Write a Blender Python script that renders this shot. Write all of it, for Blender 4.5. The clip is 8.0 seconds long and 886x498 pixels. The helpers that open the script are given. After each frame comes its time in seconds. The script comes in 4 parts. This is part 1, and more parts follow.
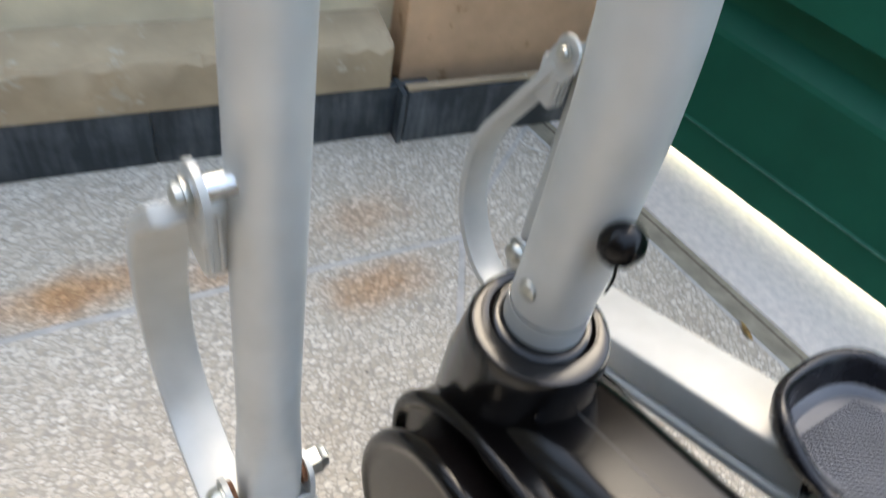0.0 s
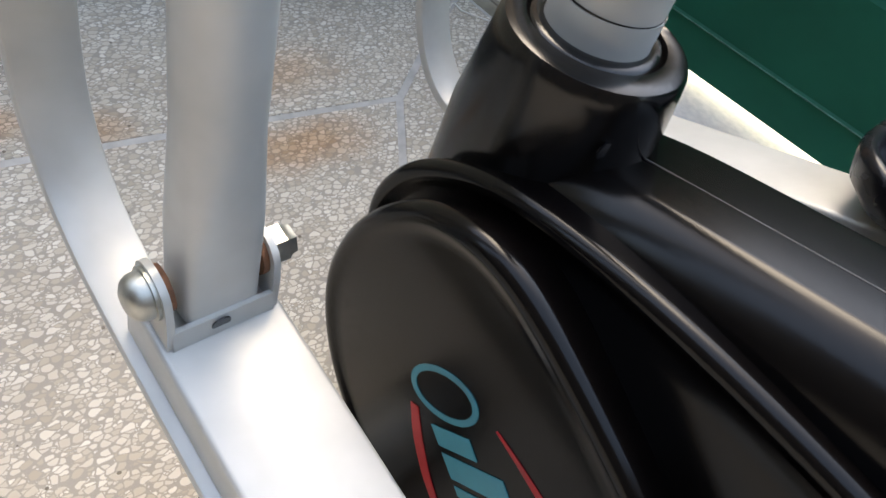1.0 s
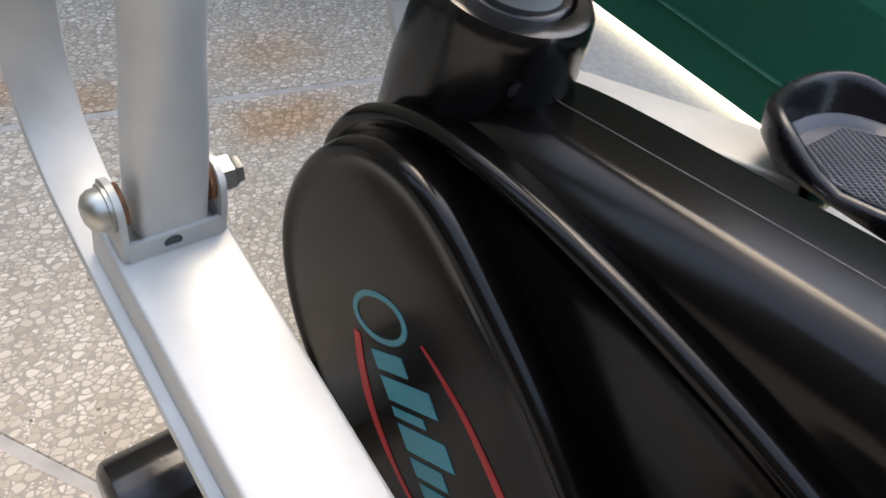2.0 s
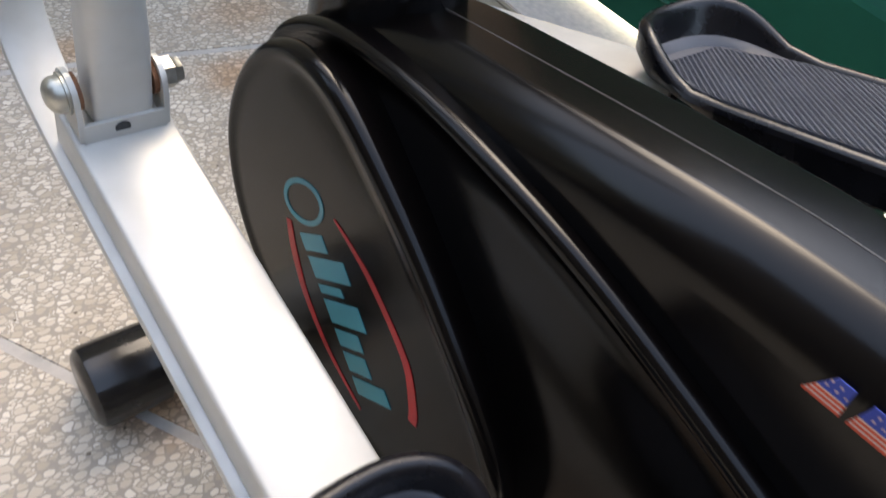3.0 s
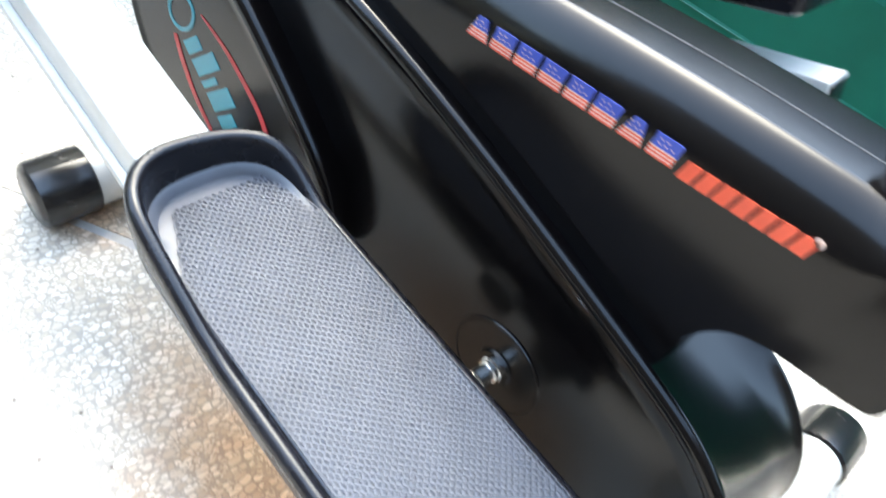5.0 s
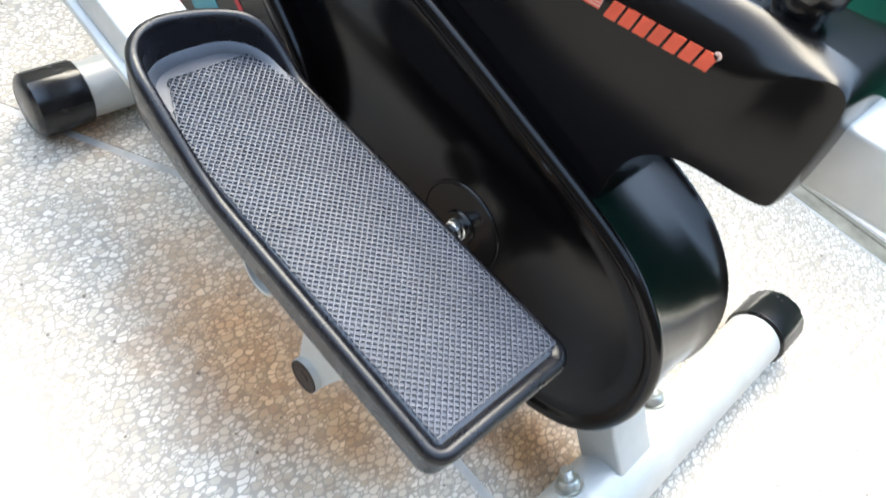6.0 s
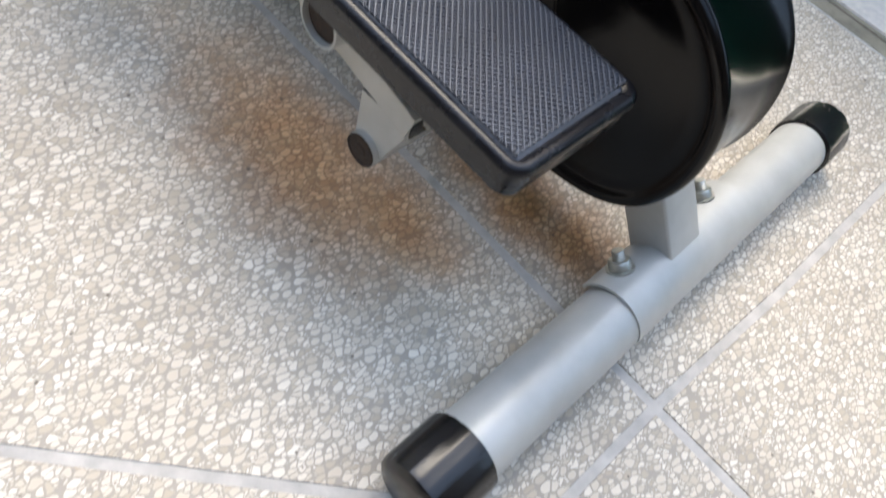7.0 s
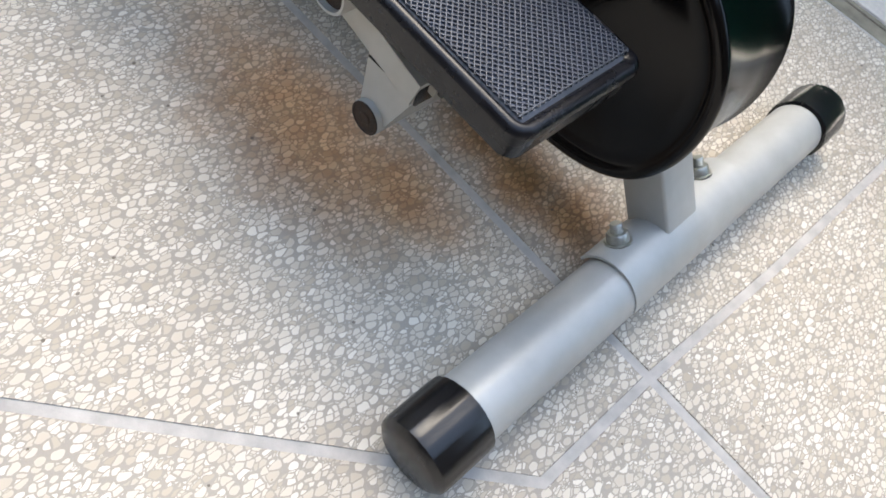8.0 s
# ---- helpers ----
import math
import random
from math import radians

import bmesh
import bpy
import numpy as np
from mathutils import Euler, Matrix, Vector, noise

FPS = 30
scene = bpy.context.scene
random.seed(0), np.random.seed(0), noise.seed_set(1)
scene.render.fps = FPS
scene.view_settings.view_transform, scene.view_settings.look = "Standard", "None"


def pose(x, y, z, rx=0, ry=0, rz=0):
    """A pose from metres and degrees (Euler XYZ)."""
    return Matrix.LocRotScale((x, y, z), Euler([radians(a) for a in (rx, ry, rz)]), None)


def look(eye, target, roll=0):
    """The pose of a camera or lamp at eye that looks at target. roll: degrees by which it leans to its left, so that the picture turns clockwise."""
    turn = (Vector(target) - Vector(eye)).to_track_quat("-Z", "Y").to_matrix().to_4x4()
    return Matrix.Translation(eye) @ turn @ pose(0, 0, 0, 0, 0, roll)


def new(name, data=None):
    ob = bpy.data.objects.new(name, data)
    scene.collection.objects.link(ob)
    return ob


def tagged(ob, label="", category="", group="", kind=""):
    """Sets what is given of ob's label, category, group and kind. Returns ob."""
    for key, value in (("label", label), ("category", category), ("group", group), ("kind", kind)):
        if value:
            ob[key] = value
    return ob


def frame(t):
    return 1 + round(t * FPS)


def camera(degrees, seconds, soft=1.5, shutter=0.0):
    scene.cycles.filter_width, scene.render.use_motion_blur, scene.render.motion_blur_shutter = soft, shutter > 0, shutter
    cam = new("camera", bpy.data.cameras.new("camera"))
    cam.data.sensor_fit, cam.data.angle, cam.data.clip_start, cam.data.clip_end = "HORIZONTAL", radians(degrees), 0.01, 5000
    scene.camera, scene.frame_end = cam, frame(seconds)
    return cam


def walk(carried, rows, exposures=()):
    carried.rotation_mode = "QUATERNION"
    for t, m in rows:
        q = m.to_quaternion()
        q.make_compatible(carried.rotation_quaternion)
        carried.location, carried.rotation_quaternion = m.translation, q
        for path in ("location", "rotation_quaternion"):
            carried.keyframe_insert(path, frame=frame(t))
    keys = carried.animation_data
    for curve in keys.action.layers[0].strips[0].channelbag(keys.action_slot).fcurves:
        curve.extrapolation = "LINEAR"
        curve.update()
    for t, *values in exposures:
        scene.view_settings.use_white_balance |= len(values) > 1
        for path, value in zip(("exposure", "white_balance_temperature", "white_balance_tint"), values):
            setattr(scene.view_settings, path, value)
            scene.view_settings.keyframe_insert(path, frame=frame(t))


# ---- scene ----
cam = camera(63.6, 8.0, shutter=0.5)
PATH = [
    (0, (-0.192, 0.508, 0.717), (0.73, 1.514, -0.746), 14.0),
    (0.3, (-0.204, 0.522, 0.624), (0.815, 1.403, -0.854), 17.5),
    (0.5, (-0.213, 0.528, 0.583), (0.83, 1.349, -0.914), 19.4),
    (1, (-0.216, 0.519, 0.538), (0.91, 1.277, -0.931), 22.7),
    (1.2, (-0.217, 0.51, 0.538), (0.906, 1.272, -0.931), 22.9),
    (2.5, (-0.219, 0.41, 0.567), (0.879, 1.196, -0.908), 22.3),
    (3, (-0.232, 0.355, 0.576), (0.859, 1.129, -0.911), 22.6),
    (3.5, (-0.24, 0.309, 0.581), (0.817, 1.085, -0.929), 21.7),
    (4, (-0.246, 0.253, 0.603), (0.809, 1.047, -0.899), 21.7),
    (4.5, (-0.257, 0.191, 0.598), (0.801, 0.938, -0.926), 22.0),
    (4.8, (-0.286, 0.155, 0.608), (0.84, 0.882, -0.877), 22.4),
    (5, (-0.292, 0.123, 0.612), (0.82, 0.828, -0.893), 21.3),
    (5.2, (-0.307, 0.095, 0.613), (0.825, 0.771, -0.891), 22.3),
    (6.3, (-0.374, 0.028, 0.601), (0.74, 0.619, -0.951), 22.6),
    (6.5, (-0.393, 0.019, 0.577), (0.692, 0.574, -1.009), 22.8),
    (7, (-0.427, -0.007, 0.539), (0.57, 0.466, -1.129), 24.9),
    (7.5, (-0.441, -0.022, 0.532), (0.524, 0.414, -1.165), 26.2),
    (8, (-0.444, -0.018, 0.537), (0.55, 0.426, -1.141), 26.9),
]
EXPOSURES = [(0, 3.11, 8800, 8), (1, 2.94, 9000, 10), (2.5, 2.88, 9000, 12), (3.5, 2.86, 9100, 12), (4, 3.08, 9100, 11), (4.5, 3.58, 8500, 7), (5, 4.20, 7600, 2), (5.2, 4.14, 7600, 2), (6.3, 3.40, 7900, 4), (7, 2.70, 8000, 7), (8, 2.66, 8000, 7)]
walk(cam, [(t, look(eye, target, roll)) for t, eye, target, roll in PATH], EXPOSURES)

# ---- world, sun, exposure ----
world = bpy.data.worlds.new("sky")
scene.world = world
world.use_nodes = True
_n = world.node_tree.nodes
sky = _n.new("ShaderNodeTexSky")
sky.sky_type, sky.sun_disc = "NISHITA", False
sky.sun_elevation, sky.sun_rotation = radians(56), radians(39)
world.node_tree.links.new(sky.outputs[0], _n["Background"].inputs[0])
_n["Background"].inputs[1].default_value = 0.15
sun = new("sun", bpy.data.lights.new("sun", "SUN"))
sun.data.energy, sun.data.angle, sun.data.color = 0.21, radians(30), (0.90, 0.95, 1.0)
sun.matrix_world = look((math.sin(radians(39)) * math.cos(radians(56)), math.cos(radians(39)) * math.cos(radians(56)), math.sin(radians(56))), (0, 0, 0))


# ---- materials ----
def material(name, colour, rough=0.5, metal=0.0, coat=0.0):
    m = bpy.data.materials.new(name)
    m.use_nodes = True
    b = m.node_tree.nodes["Principled BSDF"]
    b.inputs["Base Color"].default_value = (*colour, 1)
    b.inputs["Roughness"].default_value = rough
    b.inputs["Metallic"].default_value = metal
    b.inputs["Coat Weight"].default_value = coat
    return m, m.node_tree.nodes, m.node_tree.links, b


def coords(n, l, scale=(1, 1, 1)):
    tc, mp = n.new("ShaderNodeTexCoord"), n.new("ShaderNodeMapping")
    mp.inputs["Scale"].default_value = scale
    l.new(tc.outputs["Object"], mp.inputs["Vector"])
    return mp.outputs["Vector"]


def noise_tex(n, l, vec, scale, detail=4.0, rough=0.55):
    t = n.new("ShaderNodeTexNoise")
    t.inputs["Scale"].default_value, t.inputs["Detail"].default_value, t.inputs["Roughness"].default_value = scale, detail, rough
    l.new(vec, t.inputs["Vector"])
    return t.outputs["Fac"]


def ramp(n, l, fac, stops):
    r = n.new("ShaderNodeValToRGB")
    e = r.color_ramp.elements
    while len(e) < len(stops):
        e.new(0.5)
    for k, (p, c) in enumerate(stops):
        e[k].position = p
        e[k].color = (*c, 1) if len(c) == 3 else c
    l.new(fac, r.inputs["Fac"])
    return r.outputs["Color"]


def mix(n, l, fac, a, b, kind="MIX"):
    x = n.new("ShaderNodeMix")
    x.data_type, x.blend_type = "RGBA", kind
    for sock, v in ((x.inputs[0], fac), (x.inputs[6], a), (x.inputs[7], b)):
        if hasattr(v, "links"):
            l.new(v, sock)
        else:
            sock.default_value = v if isinstance(v, float) else (*v, 1)
    return x.outputs[2]


def maths(n, l, op, a, b=0.0, c=0.0):
    x = n.new("ShaderNodeMath")
    x.operation = op
    for sock, v in zip(x.inputs, (a, b, c)):
        if hasattr(v, "links"):
            l.new(v, sock)
        else:
            sock.default_value = v
    return x.outputs[0]


def bump(n, l, b, height, strength, dist=0.001, normal=None):
    x = n.new("ShaderNodeBump")
    x.inputs["Strength"].default_value, x.inputs["Distance"].default_value = strength, dist
    l.new(height, x.inputs["Height"])
    if normal is not None:
        l.new(normal, x.inputs["Normal"])
    l.new(x.outputs["Normal"], b.inputs["Normal"])
    return x.outputs["Normal"]


def silver_paint():
    m, n, l, b = material("silver_paint", (0.6, 0.6, 0.58), 0.30, 0.2)
    v = coords(n, l)
    big, fine = noise_tex(n, l, v, 14, 5), noise_tex(n, l, v, 900, 2)
    # Soft mottling of the base colour stands in for clouds mirrored in the paint.
    cloud_mirror = noise_tex(n, l, v, 26, 3)
    l.new(ramp(n, l, cloud_mirror, [(0.3, (0.425, 0.425, 0.40)), (0.7, (0.50, 0.50, 0.475))]), b.inputs["Base Color"])
    l.new(maths(n, l, "MULTIPLY_ADD", big, 0.18, 0.30), b.inputs["Roughness"])
    bump(n, l, b, fine, 0.03, 0.0003)
    return m


def black_plastic():
    m, n, l, b = material("black_plastic", (0.0025, 0.002, 0.002), 0.25)
    b.inputs["Specular IOR Level"].default_value = 0.24
    v = coords(n, l)
    big, fine = noise_tex(n, l, v, 9, 5), noise_tex(n, l, v, 1600, 2)
    dust = noise_tex(n, l, v, 420, 3, 0.8)
    speck = maths(n, l, "GREATER_THAN", dust, 0.745)
    l.new(mix(n, l, maths(n, l, "MULTIPLY", speck, 0.25), (0.0025, 0.002, 0.002), (0.12, 0.11, 0.10)), b.inputs["Base Color"])
    l.new(maths(n, l, "MULTIPLY_ADD", big, 0.14, 0.12), b.inputs["Roughness"])
    bump(n, l, b, fine, 0.10, 0.0002)
    return m


def plain(name, colour, rough=0.5, metal=0.0, var=0.25, scale=60.0, bumps=0.1, coat=0.0, gloss=0.5):
    m, n, l, b = material(name, colour, rough, metal, coat)
    b.inputs["Specular IOR Level"].default_value = gloss
    v = coords(n, l)
    f = noise_tex(n, l, v, scale, 6)
    lo, hi = [c * (1 - var) for c in colour], [min(1, c * (1 + var)) for c in colour]
    l.new(ramp(n, l, f, [(0.3, lo), (0.7, hi)]), b.inputs["Base Color"])
    l.new(maths(n, l, "MULTIPLY_ADD", f, 0.2, max(0.05, rough - 0.1)), b.inputs["Roughness"])
    bump(n, l, b, noise_tex(n, l, v, scale * 9, 3), bumps, 0.0005)
    return m


def terrazzo():
    m, n, l, b = material("terrazzo", (0.5, 0.45, 0.4), 0.45)
    b.inputs["Specular IOR Level"].default_value = 0.3
    v = coords(n, l)
    warp = n.new("ShaderNodeTexNoise")
    warp.inputs["Scale"].default_value = 130
    l.new(v, warp.inputs["Vector"])
    mixv = n.new("ShaderNodeVectorMath")
    mixv.operation = "MULTIPLY_ADD"
    l.new(warp.outputs["Color"], mixv.inputs[0])
    mixv.inputs[1].default_value = (0.003, 0.003, 0)
    l.new(v, mixv.inputs[2])
    chips = []
    dropped = None
    for scale, turn, squeeze, low, high, keep_over in ((156.0, 0.5, 0.66, 0.05, 0.12, 0.55), (226.0, 2.0, 0.60, 0.06, 0.14, 0.15), (380.0, 1.2, 0.72, 0.08, 0.18, 0.10)):
        mp = n.new("ShaderNodeMapping")
        mp.inputs["Rotation"].default_value, mp.inputs["Scale"].default_value = (0, 0, turn), (squeeze, 1, 1)
        l.new(mixv.outputs[0], mp.inputs["Vector"])
        e, c = n.new("ShaderNodeTexVoronoi"), n.new("ShaderNodeTexVoronoi")
        e.feature = "DISTANCE_TO_EDGE"
        for t in (e, c):
            t.voronoi_dimensions = "2D"
            t.inputs["Scale"].default_value = scale
            t.inputs["Randomness"].default_value = 1.0
            l.new(mp.outputs["Vector"], t.inputs["Vector"])
        sep = n.new("ShaderNodeSeparateColor")
        l.new(c.outputs["Color"], sep.inputs[0])
        mask = n.new("ShaderNodeMapRange")
        mask.interpolation_type = "SMOOTHSTEP"
        mask.inputs["From Min"].default_value, mask.inputs["From Max"].default_value = low, high
        l.new(e.outputs["Distance"], mask.inputs["Value"])
        # the far corners of each cell are cut off, by an amount that differs from chip to chip
        reach = maths(n, l, "MULTIPLY_ADD", sep.outputs[2], 0.30, 0.38)
        round_ = n.new("ShaderNodeMapRange")
        round_.interpolation_type = "SMOOTHSTEP"
        round_.inputs["From Min"].default_value, round_.inputs["From Max"].default_value = 0.05, -0.02
        l.new(maths(n, l, "SUBTRACT", c.outputs["Distance"], reach), round_.inputs["Value"])
        keep = maths(n, l, "GREATER_THAN", sep.outputs[1], keep_over)
        fac = maths(n, l, "MULTIPLY", maths(n, l, "MULTIPLY", mask.outputs[0], round_.outputs[0]), keep)
        if dropped is not None:
            fac = maths(n, l, "MULTIPLY", fac, dropped)
        gone = maths(n, l, "SUBTRACT", 1.0, keep)
        dropped = gone if dropped is None else maths(n, l, "MULTIPLY", gone, dropped)
        col = ramp(n, l, sep.outputs[0], [(0.0, (0.46, 0.40, 0.325)), (0.25, (0.57, 0.52, 0.44)), (0.7, (0.67, 0.63, 0.555)), (1.0, (0.76, 0.735, 0.67))])
        chips.append((fac, col))
    big = noise_tex(n, l, v, 5, 5)
    fine = noise_tex(n, l, v, 700, 3)
    cement = mix(n, l, fine, (0.345, 0.315, 0.275), (0.43, 0.395, 0.35))
    layer = mix(n, l, chips[2][0], cement, chips[2][1])
    layer = mix(n, l, chips[1][0], layer, chips[1][1])
    layer = mix(n, l, chips[0][0], layer, chips[0][1])
    layer = mix(n, l, 1.0, layer, ramp(n, l, big, [(0.3, (0.86, 0.815, 0.77)), (0.7, (1, 0.97, 0.925))]), "MULTIPLY")
    # rust that has run off the machine's metal onto the floor
    tc = n.new("ShaderNodeTexCoord")
    wob = noise_tex(n, l, v, 16, 5, 0.65)
    stain = None
    for cx, cy, rx, ry, s in STAINS:
        sep = n.new("ShaderNodeSeparateXYZ")
        l.new(tc.outputs["Object"], sep.inputs[0])
        dx = maths(n, l, "MULTIPLY", maths(n, l, "SUBTRACT", sep.outputs[0], cx), 1 / rx)
        dy = maths(n, l, "MULTIPLY", maths(n, l, "SUBTRACT", sep.outputs[1], cy), 1 / ry)
        d = maths(n, l, "SQRT", maths(n, l, "ADD", maths(n, l, "MULTIPLY", dx, dx), maths(n, l, "MULTIPLY", dy, dy)))
        d = maths(n, l, "ADD", d, maths(n, l, "MULTIPLY_ADD", wob, 0.9, -0.45))
        r = n.new("ShaderNodeMapRange")
        r.interpolation_type = "SMOOTHSTEP"
        r.inputs["From Min"].default_value, r.inputs["From Max"].default_value = 1.15, 0.1
        r.inputs["To Max"].default_value = s
        l.new(d, r.inputs["Value"])
        stain = r.outputs[0] if stain is None else maths(n, l, "MAXIMUM", stain, r.outputs[0])
    rust = mix(n, l, noise_tex(n, l, v, 45, 4), (0.78, 0.34, 0.13), (1.0, 0.70, 0.43))
    layer = mix(n, l, stain, layer, mix(n, l, 1.0, layer, rust, "MULTIPLY"))
    grit = n.new("ShaderNodeTexVoronoi")
    grit.voronoi_dimensions = "2D"
    grit.inputs["Scale"].default_value = 26
    l.new(mixv.outputs[0], grit.inputs["Vector"])
    gs = n.new("ShaderNodeSeparateColor")
    l.new(grit.outputs["Color"], gs.inputs[0])
    speck = maths(n, l, "LESS_THAN", grit.outputs["Distance"], maths(n, l, "MULTIPLY_ADD", gs.outputs[0], 0.09, -0.045))
    layer = mix(n, l, maths(n, l, "MULTIPLY", speck, 0.75), layer, (0.10, 0.075, 0.055))
    l.new(layer, b.inputs["Base Color"])
    l.new(maths(n, l, "MULTIPLY_ADD", big, 0.25, 0.45), b.inputs["Roughness"])
    bump(n, l, b, chips[0][0], 0.12, 0.0006)
    return m


def tread():
    m, n, l, bs = material("tread_rubber", (0.10, 0.105, 0.115), 0.5)
    v = coords(n, l)
    big = noise_tex(n, l, v, 25, 5)
    l.new(ramp(n, l, big, [(0.3, (0.042, 0.049, 0.064)), (0.7, (0.062, 0.071, 0.091))]), bs.inputs["Base Color"])
    bump(n, l, bs, noise_tex(n, l, v, 600, 3), 0.2, 0.0003)
    return m


STAINS = [(0.006, 0.078, 0.060, 0.065, 1.0), (-0.004, 0.135, 0.060, 0.085, 1.0), (-0.003, 0.200, 0.050, 0.075, 0.9), (-0.150, 0.30, 0.095, 0.22, 0.85), (-0.120, 0.20, 0.07, 0.11, 0.85),
          (0.15, 0.985, 0.10, 0.05, 0.7), (-0.185, 1.118, 0.13, 0.045, 0.9), (0.19, 1.10, 0.10, 0.06, 0.45), (-0.03, 1.08, 0.05, 0.035, 0.5), (-0.13, 0.63, 0.06, 0.05, 0.7)]
SILVER, BLACK, TERRAZZO, TREAD = silver_paint(), black_plastic(), terrazzo(), tread()
SOLE = plain("grey_rubber", (0.062, 0.067, 0.080), 0.42, 0, 0.15, 30, 0.1)
RUBBER = plain("black_rubber", (0.007, 0.007, 0.009), 0.27, 0, 0.3, 40, 0.15, gloss=0.33)
COLLAR = plain("collar_plastic", (0.004, 0.0035, 0.0035), 0.20, 0, 0.2, 40, 0.1, gloss=0.28)
COLLAR.node_tree.nodes["Principled BSDF"].inputs["Specular IOR Level"].default_value = 0.4
CAP = plain("cap_plastic", (0.006, 0.006, 0.007), 0.24, 0, 0.3, 60, 0.2)
ZINC = plain("zinc", (0.45, 0.45, 0.41), 0.38, 0.9, 0.2, 120, 0.1)
STEEL = plain("bright_steel", (0.75, 0.74, 0.72), 0.16, 1.0, 0.1, 80, 0.05)
# Rust brown of the bushing bolt; also paints the shade inside the link tube.
DARKRUST_HOLLOW = plain("dark_rust_and_hollow", (0.032, 0.017, 0.010), 0.7, 0, 0.5, 200, 0.6)
RUST = plain("rust", (0.16, 0.065, 0.03), 0.8, 0, 0.5, 200, 0.6)
GROUT = plain("grout", (0.44, 0.415, 0.38), 0.8, 0, 0.2, 40, 0.5)
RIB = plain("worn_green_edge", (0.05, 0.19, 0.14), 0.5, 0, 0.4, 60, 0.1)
GREEN = plain("green_paint", (0.003, 0.090, 0.054), 0.45, 0, 0.15, 7, 0.05, gloss=0.3)
GREEN.node_tree.nodes["Principled BSDF"].inputs["Specular IOR Level"].default_value = 0.12
DUSTY = plain("dusty_seam", (0.05, 0.05, 0.052), 0.6, 0, 0.4, 90, 0.2)
SLATE = plain("slate_tile", (0.05, 0.058, 0.068), 0.45, 0, 0.5, 24, 0.4)
_m, _n2, _l2, _b2 = SLATE, SLATE.node_tree.nodes, SLATE.node_tree.links, SLATE.node_tree.nodes["Principled BSDF"]
_f = noise_tex(_n2, _l2, coords(_n2, _l2, (22, 22, 2)), 3, 6, 0.75)
_g = noise_tex(_n2, _l2, coords(_n2, _l2, (1, 1, 1)), 9, 5, 0.6)
_h = ramp(_n2, _l2, maths(_n2, _l2, "MULTIPLY", _f, _g), [(0.20, (0, 0, 0)), (0.42, (1, 1, 1))])
_l2.new(mix(_n2, _l2, _h, (0.012, 0.022, 0.030), (0.11, 0.13, 0.145)), _b2.inputs["Base Color"])
def plaster(name, colour, chipped, amount, scale):
    m, n, l, b = material(name, colour, 0.8)
    v = coords(n, l)
    wash, grit = noise_tex(n, l, v, scale, 6, 0.6), noise_tex(n, l, v, 260, 4)
    lo, hi = [c * 0.78 for c in colour], [min(1, c * 1.15) for c in colour]
    base = ramp(n, l, wash, [(0.3, lo), (0.7, hi)])
    patch = noise_tex(n, l, v, scale * 2.3, 7, 0.72)
    chip = ramp(n, l, patch, [(amount, (0, 0, 0)), (amount + 0.025, (1, 1, 1))])
    crack = n.new("ShaderNodeTexVoronoi")
    crack.feature = "DISTANCE_TO_EDGE"
    crack.inputs["Scale"].default_value = scale * 1.4
    wv = n.new("ShaderNodeVectorMath")
    wv.operation = "MULTIPLY_ADD"
    wn = n.new("ShaderNodeTexNoise")
    wn.inputs["Scale"].default_value, wn.inputs["Detail"].default_value = 20, 5
    l.new(v, wn.inputs["Vector"])
    l.new(wn.outputs["Color"], wv.inputs[0])
    wv.inputs[1].default_value = (0.10, 0.10, 0.10)
    l.new(v, wv.inputs[2])
    l.new(wv.outputs[0], crack.inputs["Vector"])
    near = maths(n, l, "LESS_THAN", crack.outputs["Distance"], 0.009)
    some = maths(n, l, "MULTIPLY", near, maths(n, l, "GREATER_THAN", wash, 0.60))
    col = mix(n, l, chip, base, chipped)
    col = mix(n, l, maths(n, l, "MULTIPLY", some, 0.55), col, (0.16, 0.11, 0.08))
    l.new(col, b.inputs["Base Color"])
    h = maths(n, l, "SUBTRACT", maths(n, l, "MULTIPLY", grit, 0.35), maths(n, l, "ADD", chip, some))
    bump(n, l, b, h, 0.5, 0.0018)
    return m


CREAM = plaster("cream_plaster", (0.66, 0.58, 0.42), (0.46, 0.36, 0.25), 0.68, 7)
TAN = plaster("tan_plaster", (0.40, 0.31, 0.205), (0.44, 0.38, 0.29), 0.60, 11)
ORANGE = plaster("orange_plaster", (0.62, 0.41, 0.26), (0.40, 0.23, 0.12), 0.60, 9)
LEAF = plain("dry_leaf", (0.38, 0.25, 0.10), 0.7, 0, 0.4, 90, 0.3)
UMBER = plain("umber_paint", (0.05, 0.042, 0.036), 0.8, 0, 0.2, 6, 0.3)
DUSK = plain("dusk_paint", (0.20, 0.24, 0.31), 0.8, 0, 0.2, 6, 0.3)
SILL = plain("sill_stone", (0.74, 0.655, 0.575), 0.6, 0, 0.12, 90, 0.3)
WOOD = plain("track_strip", (0.27, 0.235, 0.175), 0.7, 0, 0.3, 30, 0.4)
GRIME = plain("grime", (0.15, 0.12, 0.09), 0.8, 0, 0.4, 120, 0.5)
TEAL = plain("teal_print", (0.02, 0.24, 0.30), 0.4, 0, 0.1, 60, 0.0)
RED = plain("red_print", (0.45, 0.015, 0.02), 0.4, 0, 0.1, 60, 0.0)
ORANGEP = plain("orange_print", (0.62, 0.07, 0.03), 0.4, 0, 0.1, 60, 0.0)
BLUE = plain("blue_print", (0.02, 0.05, 0.30), 0.4, 0, 0.1, 60, 0.0)
PALEST = plain("white_thread", (0.7, 0.68, 0.62), 0.8, 0, 0.1, 60, 0.0)
